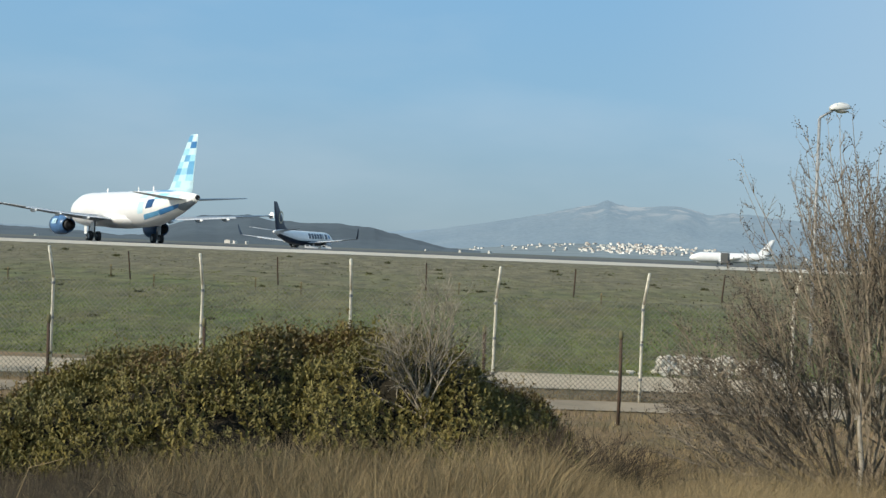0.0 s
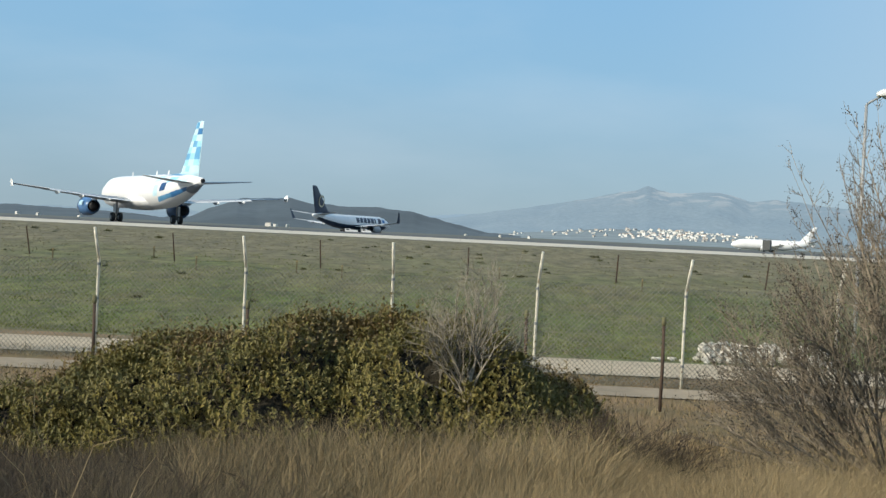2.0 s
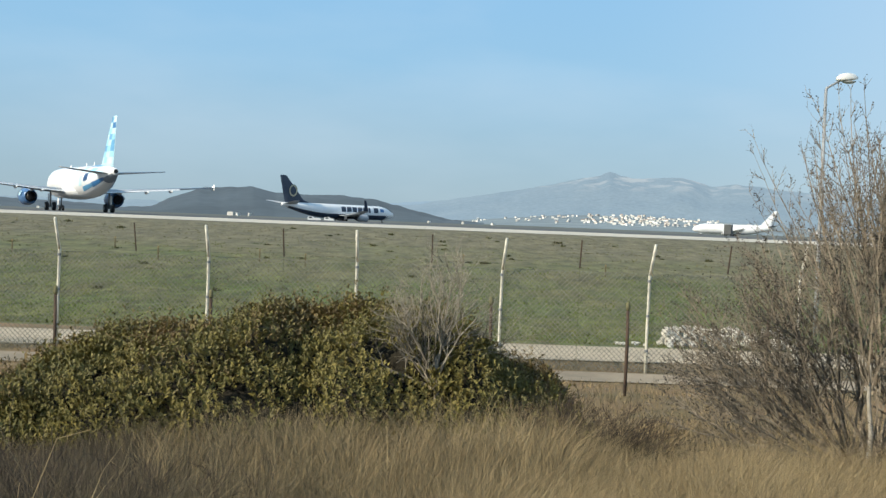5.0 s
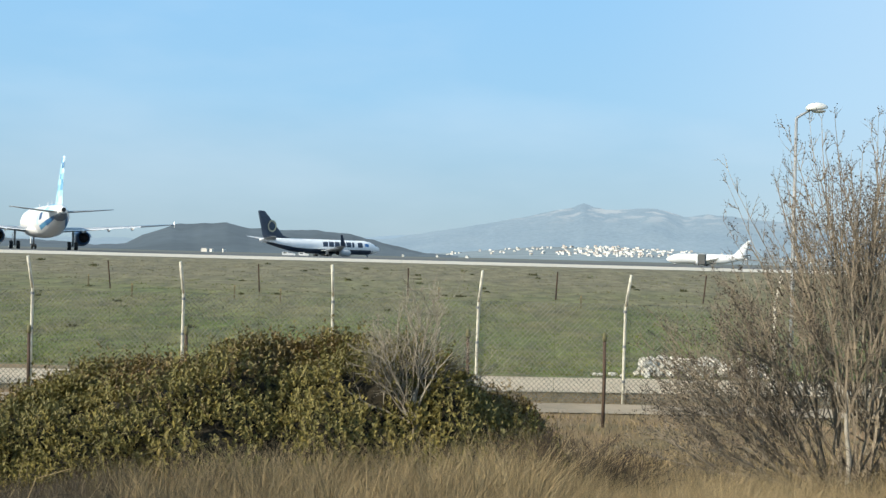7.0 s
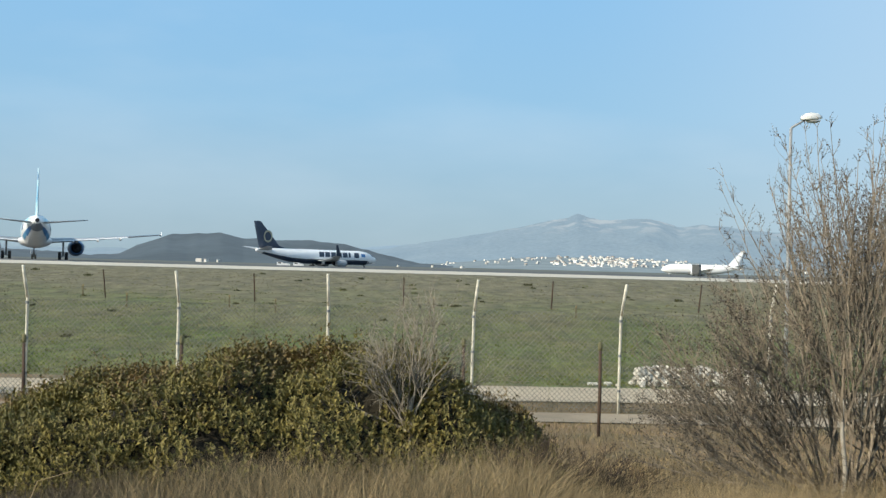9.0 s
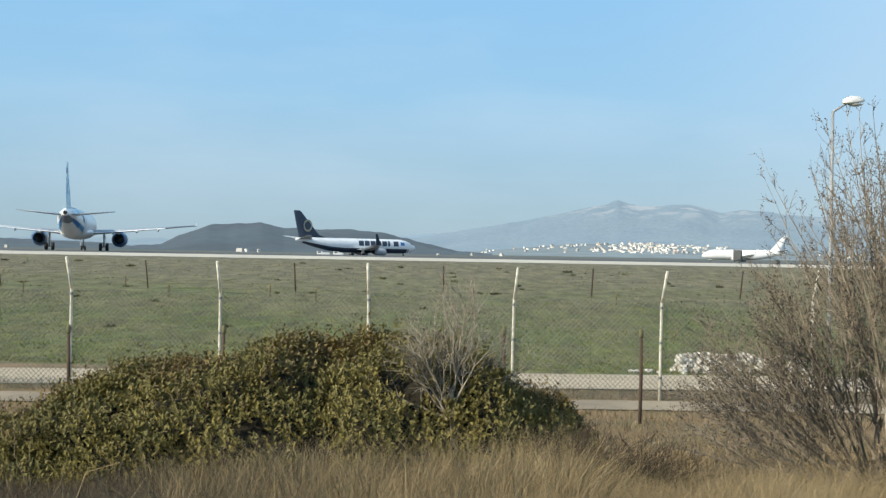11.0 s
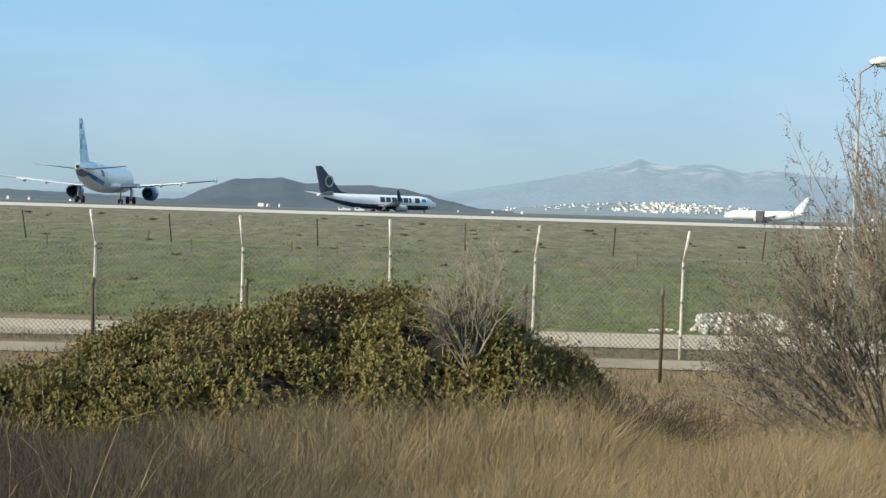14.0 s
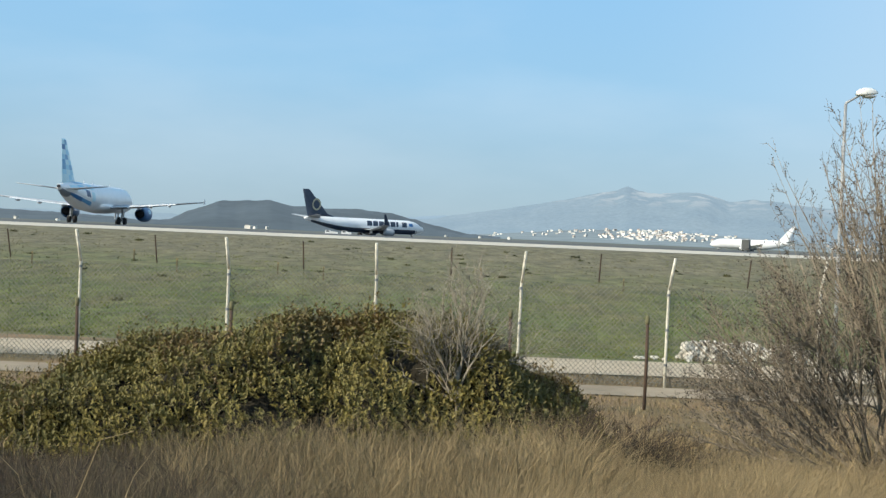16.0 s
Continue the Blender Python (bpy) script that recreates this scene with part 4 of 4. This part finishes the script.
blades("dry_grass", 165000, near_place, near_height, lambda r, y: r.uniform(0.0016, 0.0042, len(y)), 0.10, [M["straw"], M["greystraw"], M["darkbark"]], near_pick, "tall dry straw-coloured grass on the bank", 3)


def wisp_place(rnd, n):
    y = rnd.uniform(9.0, 12.9, n)
    az = -0.24 + 0.33 * rnd.uniform(0, 1, n)
    keep = np.array([noise.noise(Vector((a * 40, q * 1.3, 3))) for a, q in zip(az, y)])
    return (az + 0.012 * np.sign(keep) * rnd.uniform(0, 1, n)) * y, y


blades("dry_grass", 6500, wisp_place, lambda r, x, y: r.uniform(0.45, 0.95, len(x)) * np.clip(1 + (x / y) * 1.2, 0.7, 1.1), lambda r, y: r.uniform(0.003, 0.006, len(y)), 0.05, [M["straw"], M["greystraw"]],
       lambda r, x, y: (r.uniform(0, 1, len(x)) < 0.35).astype(int), "loose taller wisps of pale dry grass before the bush", 14)


def mid_place(rnd, n):
    y = rnd.uniform(12.2, 25.4, n)
    y = np.where(y > 23.5, y + 1.7, y)
    return rnd.uniform(-0.48, 0.48, n) * y, y


blades("dry_grass", 46000, mid_place, lambda r, x, y: r.uniform(0.05, 0.22, len(x)) * np.where((y < 16) & (x > 2.1), 2.4, np.where(y < 17, 1.7, 0.8)), lambda r, y: r.uniform(0.006, 0.013, len(y)), 0.1, [M["straw"], M["greystraw"]],
       lambda r, x, y: (r.uniform(0, 1, len(x)) < 0.4).astype(int), "thin short dry grass on bare earth before the fence", 4)


def field_place(rnd, n):
    y = 31.5 + 72 * rnd.uniform(0, 1, n) ** 1.8
    return rnd.uniform(-0.46, 0.46, n) * y, y


def field_pick(rnd, xs, ys):
    g = np.array([noise.noise(Vector((x * 0.10, y * 0.07, 2))) + 0.5 * noise.noise(Vector((x * 0.5, y * 0.25, 6))) for x, y in zip(xs, ys)])
    dry = (ys - 46) / 34 + g * 1.3 + rnd.normal(0, 0.25, len(xs))
    return np.where(dry > 0.45, 1, 0)


blades("field_grass", 70000, field_place, lambda r, x, y: r.uniform(0.03, 0.10, len(x)) * np.where(y > 60, 0.75, 1.0), lambda r, y: 0.012 + 0.0007 * y * r.uniform(0.5, 1.4, len(y)), 0.0,
       [M["turf"], M["dryturf"]], field_pick, "short green and withered grass tufts on the field", 5)


# low dark weeds and pale stakes in the field
rnd = np.random.RandomState(17)
base, out, up, ln, wd = [], [], [], [], []
for k in range(60):
    y = 42 + 60 * rnd.uniform() ** 0.8
    x = rnd.uniform(-0.45, 0.45) * y
    z = ground_z(x, y)
    size = rnd.uniform(0.05, 0.13) * (0.6 + y / 100)
    for q in range(40):
        a, e = rnd.uniform(0, 6.28), rnd.uniform(0.1, 1.2)
        base.append((x + rnd.normal(0, size * 0.7), y + rnd.normal(0, size * 0.9), z - 0.02))
        out.append((math.cos(a) * math.cos(e), math.sin(a) * math.cos(e), math.sin(e)))
        up.append((0.1, 0.2, 1))
        ln.append(size * rnd.uniform(0.7, 1.5))
        wd.append(size * rnd.uniform(0.3, 0.6))
tagged(leaf_mesh("field_weeds", np.array(base), np.array(out), np.array(up), np.array(ln), np.array(wd), [M["weed"]], np.zeros(len(base)), None, "low dark weed clumps scattered on the field"),
       category="weeds", kind="stuff")
for az, y in ((-0.343, 60), (-0.262, 66), (-0.228, 58), (-0.148, 60), (-0.112, 57), (0.012, 62), (0.124, 58)):
    x = az * y
    st = tagged(new("marker_stake"), "short pale wooden marker stake in the grass", "stake", "marker stakes")
    st.location = (x, y, ground_z(x, y))
    link("shaft", *block(0, 0, 0.22, 0.06, 0.06, 0.6), M["greystraw"], st)
    link("tip", *block(0, 0, 0.56, 0.065, 0.065, 0.08), M["straw"], st)

# tall bent grass stalks close to the camera
for sx, sy, tall, nod in ((-1.12, 3.0, 1.25, 0.16), (-1.20, 3.1, 0.95, 0.10), (-1.04, 3.2, 0.80, -0.08)):
    g = ground_z(sx, sy)
    root = tagged(new("grass_stalk"), "tall pale dry grass stalk with a nodding head", "grass stalk", "tall grass stalks")
    root.location = (sx, sy, g - 0.02)
    link("stem", *bent([(0, 0, 0), (0.02, 0, tall * 0.4), (0.07, 0.02, tall * 0.75), (0.07 + nod * 0.5, 0.03, tall * 0.93), (0.07 + nod, 0.03, tall * 0.95)], [0.0022, 0.002, 0.0016, 0.0013, 0.001], 5), M["straw"], root)
    link("leaf_blade", *bent([(0.03, 0, tall * 0.5), (0.10, 0.0, tall * 0.56), (0.20, 0.01, tall * 0.57)], [0.0018, 0.0016, 0.0006], 4), M["straw"], root)

# small pale stones lying on the earth before the fence
rnd = random.Random(91)
verts, faces = [], []
for k in range(170):
    y = rnd.uniform(17.5, 23.6) if k % 3 else rnd.uniform(25.3, 27.0)
    x, r = rnd.uniform(-0.42, 0.42) * y, rnd.uniform(0.012, 0.036)
    z = ground_z(x, y)
    rings = [[Vector((x + q * r * rnd.uniform(0.7, 1.3) * math.cos(1.0472 * i), y + q * r * rnd.uniform(0.7, 1.3) * math.sin(1.0472 * i), z + h * r)) for i in range(6)] for h, q in ((-0.3, 0.8), (0.3, 1.0), (0.8, 0.5))]
    v, f = loft(rings)
    o = len(verts)
    verts += v
    faces += [tuple(i + o for i in q) for q in f]
tagged(link("pebbles", verts, faces, M["track"], label="small pale stones scattered on the bare earth"), category="stones", kind="stuff")


# ---- far things ----
def house(x, y, z, w, d, hgt, flat, turn):
    root = tagged(new("house"), "small white house far off, with a flat roof" if flat else "small white house far off, with a tiled roof", "house", "houses of the far town")
    root.location, root.rotation_euler = (x, y, z - 0.5), (0, 0, turn)
    link("wall", *block(0, 0, hgt / 2, w, d, hgt, 0.02), M["housewall"], root)
    if flat:
        link("roof", *block(0, 0, hgt + 0.25, w * 0.9, d * 0.9, 0.7, 0.02), M["housewall"], root)
    else:
        e, r = 0.6, hgt + d * 0.25
        v = [(-w / 2 - e, -d / 2 - e, hgt), (w / 2 + e, -d / 2 - e, hgt), (w / 2 + e, d / 2 + e, hgt), (-w / 2 - e, d / 2 + e, hgt), (-w / 2 - e, 0, r), (w / 2 + e, 0, r)]
        link("roof", v, [(0, 1, 5, 4), (2, 3, 4, 5), (1, 2, 5), (3, 0, 4), (3, 2, 1, 0)], M["houseroof"], root)
    for k in (-0.25, 0.25) if w > 9 else ():
        link("window", *block(k * w, -d / 2, hgt * 0.55, w * 0.09, 0.2, hgt * 0.25), M["glassdark"], root)
    return root


def town_z(az, y):
    top = float(np.interp(az, (-0.02, 0.04, 0.09, 0.15, 0.20, 0.30, 0.42, 0.5), (0.0, 9, 18, 20, 17, 10, 5, 0)))
    return 1.6 + top * float(np.clip((y - 1750) / 600, 0, 1.4))


# slope glows faintly to blend with the painted haze of the mountain
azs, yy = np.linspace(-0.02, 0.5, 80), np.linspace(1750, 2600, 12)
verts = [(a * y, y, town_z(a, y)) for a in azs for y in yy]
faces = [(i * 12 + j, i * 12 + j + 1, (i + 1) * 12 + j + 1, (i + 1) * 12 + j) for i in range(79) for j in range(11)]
tagged(link("backdrop", verts, faces, M["slope"], smooth=True, label="low scrubby slope under the far town, its haze painted by colour and glow"), kind="structure")
rng = random.Random(77)
for k in range(270):
    az = rng.gauss(0.148, 0.028) if k < 170 else rng.uniform(0.02, 0.40)
    az = min(max(az, 0.0), 0.42)
    y = rng.uniform(1950, 2590)
    big = rng.random()
    house(az * y, y, town_z(az, y), rng.uniform(2.6, 5.4) + (4.0 if big > 0.92 else 0), rng.uniform(3.5, 6), rng.uniform(2.0, 4.0), rng.random() < 0.75, rng.uniform(-0.9, -0.3))
for az, y, w, hgt in ((-0.1706, 905, 8, 3.6), (-0.166, 915, 5, 3), (-0.156, 910, 1.8, 3.0), (-0.355, 950, 4, 3),
                      (-0.372, 980, 3.5, 3), (-0.322, 960, 3, 2.0), (0.012, 1100, 3, 3), (0.035, 1080, 3.5, 3), (-0.015, 1000, 2.4, 2.0)):
    house(az * y, y, 1.6, w * 0.65, 3.2, hgt * 0.68, True, -0.45)

# white jet parked across the field
ST_C = tuple((a * 0.76, b * 0.85, c * 0.9, d * 0.9) for a, b, c, d in ST_B)
parked = airliner("airliner", "small white airliner parked far across the field", ST_C,
                  tuple((a * 0.76, b * 0.7, c * 0.85, d * 0.76, e, f) for a, b, c, d, e, f in WING_B), tuple((a * 0.76, b * 0.7, c * 0.85, d * 0.7, e, f) for a, b, c, d, e, f in TAIL_B),
                  tuple((a * 0.76, b, c * 0.78, d * 0.7, e, f) for a, b, c, d, e, f in FIN_B), (4.6, 3.5, 1.25, 2.7, 0.85),
                  ((0, 2.2, 1.7, 0.5, 0.35, 0.35), (0, -2.2, 1.7, 0.5, 0.35, 0.35), (11.8, 0, 1.5, 0.32, 0.2, 0.2)), M["white"], M["white"], "white engine cowling")
parked.location, parked.rotation_euler = (103.4, 460, 1.62), (0, 0, radians(172))
for p in parked.children:
    if p.name.split(".")[0] == "wing":
        p.data.materials[0] = M["white"]


def tug(x, y, turn, long, label):
    root = tagged(new("tow_tractor"), label, "tow tractor", "airfield tractors")
    root.location, root.rotation_euler = (x, y, interp(GROUND, y)[0] + 0.02), (0, 0, turn)
    h = long / 2
    prof = ((-h, 0.35), (-h, 1.25), (-h + 0.1, 1.35), (-h + 1.3, 1.38), (-h + 1.5, 1.1), (h - 0.3, 1.02), (h, 0.85), (h, 0.35))
    link("body", *loft([[Vector((px * (0.985 if abs(s) > 0.9 else 1), s, pz)) for px, pz in prof] for s in (-0.95, -0.88, 0.88, 0.95)]), M["van"], root)
    for s in (-0.955, 0.955):
        link("window", *block(-h + 0.75, s, 1.12, 0.8, 0.03, 0.3), M["glassdark"], root)
    for px in (-h * 0.62, h * 0.62):
        for s in (-0.8, 0.8):
            wheel("wheel", px, s, 0.34, 0.34, 0.22, root)
    return root


def box_truck(x, y, turn):
    root = tagged(new("box_truck"), "drab grey box truck standing before the parked jet", "truck")
    root.location, root.rotation_euler = (x, y, 1.62), (0, 0, turn)
    link("cargo_box", *block(-0.6, 0, 2.6, 4.6, 2.6, 3.4, 0.03), M["truckgrey"], root)
    cab = link("cab", *loft([[Vector((px, q, pz)) for px, pz in ((1.8, 0.6), (1.8, 2.6), (2.6, 2.6), (3.2, 1.7), (3.4, 1.5), (3.4, 0.6))] for q in (-1.15, 1.15)]), M["winggrey"], root)
    link("windscreen", *loft([[Vector((px, q, pz)) for px, pz in ((2.68, 2.5), (3.18, 1.75), (3.22, 1.78), (2.72, 2.53))] for q in (-1.0, 1.0)]), M["glassdark"], cab)
    for px in (-1.9, 2.5):
        for q in (-1.0, 1.0):
            wheel("wheel", px, q, 0.45, 0.45, 0.28, root)
    return root


box_truck(97.3, 442.0, 1.25)
tug(-35.6, 338, 0.05, 3.4, "low white tow tractor on the runway")
tug(-31.7, 339, 0.0, 2.6, "small white tow tractor with a flat deck")


# ---- what moves ----
def motions():
    jet_rows = ((0, -37.2, 148.1, 124.8), (1.5, -40.7, 154.0, 122.7), (3, -44.2, 159.8, 120.8), (4.5, -47.7, 166.0, 118.6), (7, -51.8, 174.5, 112.9),
                (9, -53.8, 179.6, 107.2), (12, -55.9, 186.7, 100.0), (12.5, -56.2, 188.2, 98.9), (14, -56.5, 191.1, 95.6), (16, -56.4, 193.5, 91.0))
    navy_rows = ((0, -39.4, 353.0, 72.7), (1.5, -38.4, 356.0, 66.5), (3, -35.3, 358.5, 55.0), (4.5, -31.9, 359.5, 43.8), (5.7, -29.8, 358.5, 38.6), (7, -28.6, 357.5, 35.7),
                 (8, -28.3, 357.7, 35.2), (9, -28.2, 357.7, 35.1), (16, -28.2, 357.7, 35.1))
    walk(jet, [(t, pose(x, y, 2.42, 0, 0, a)) for t, x, y, a in jet_rows])
    walk(navy_jet, [(t, pose(x, y, 1.54, 0, 0, a)) for t, x, y, a in navy_rows])


motions()
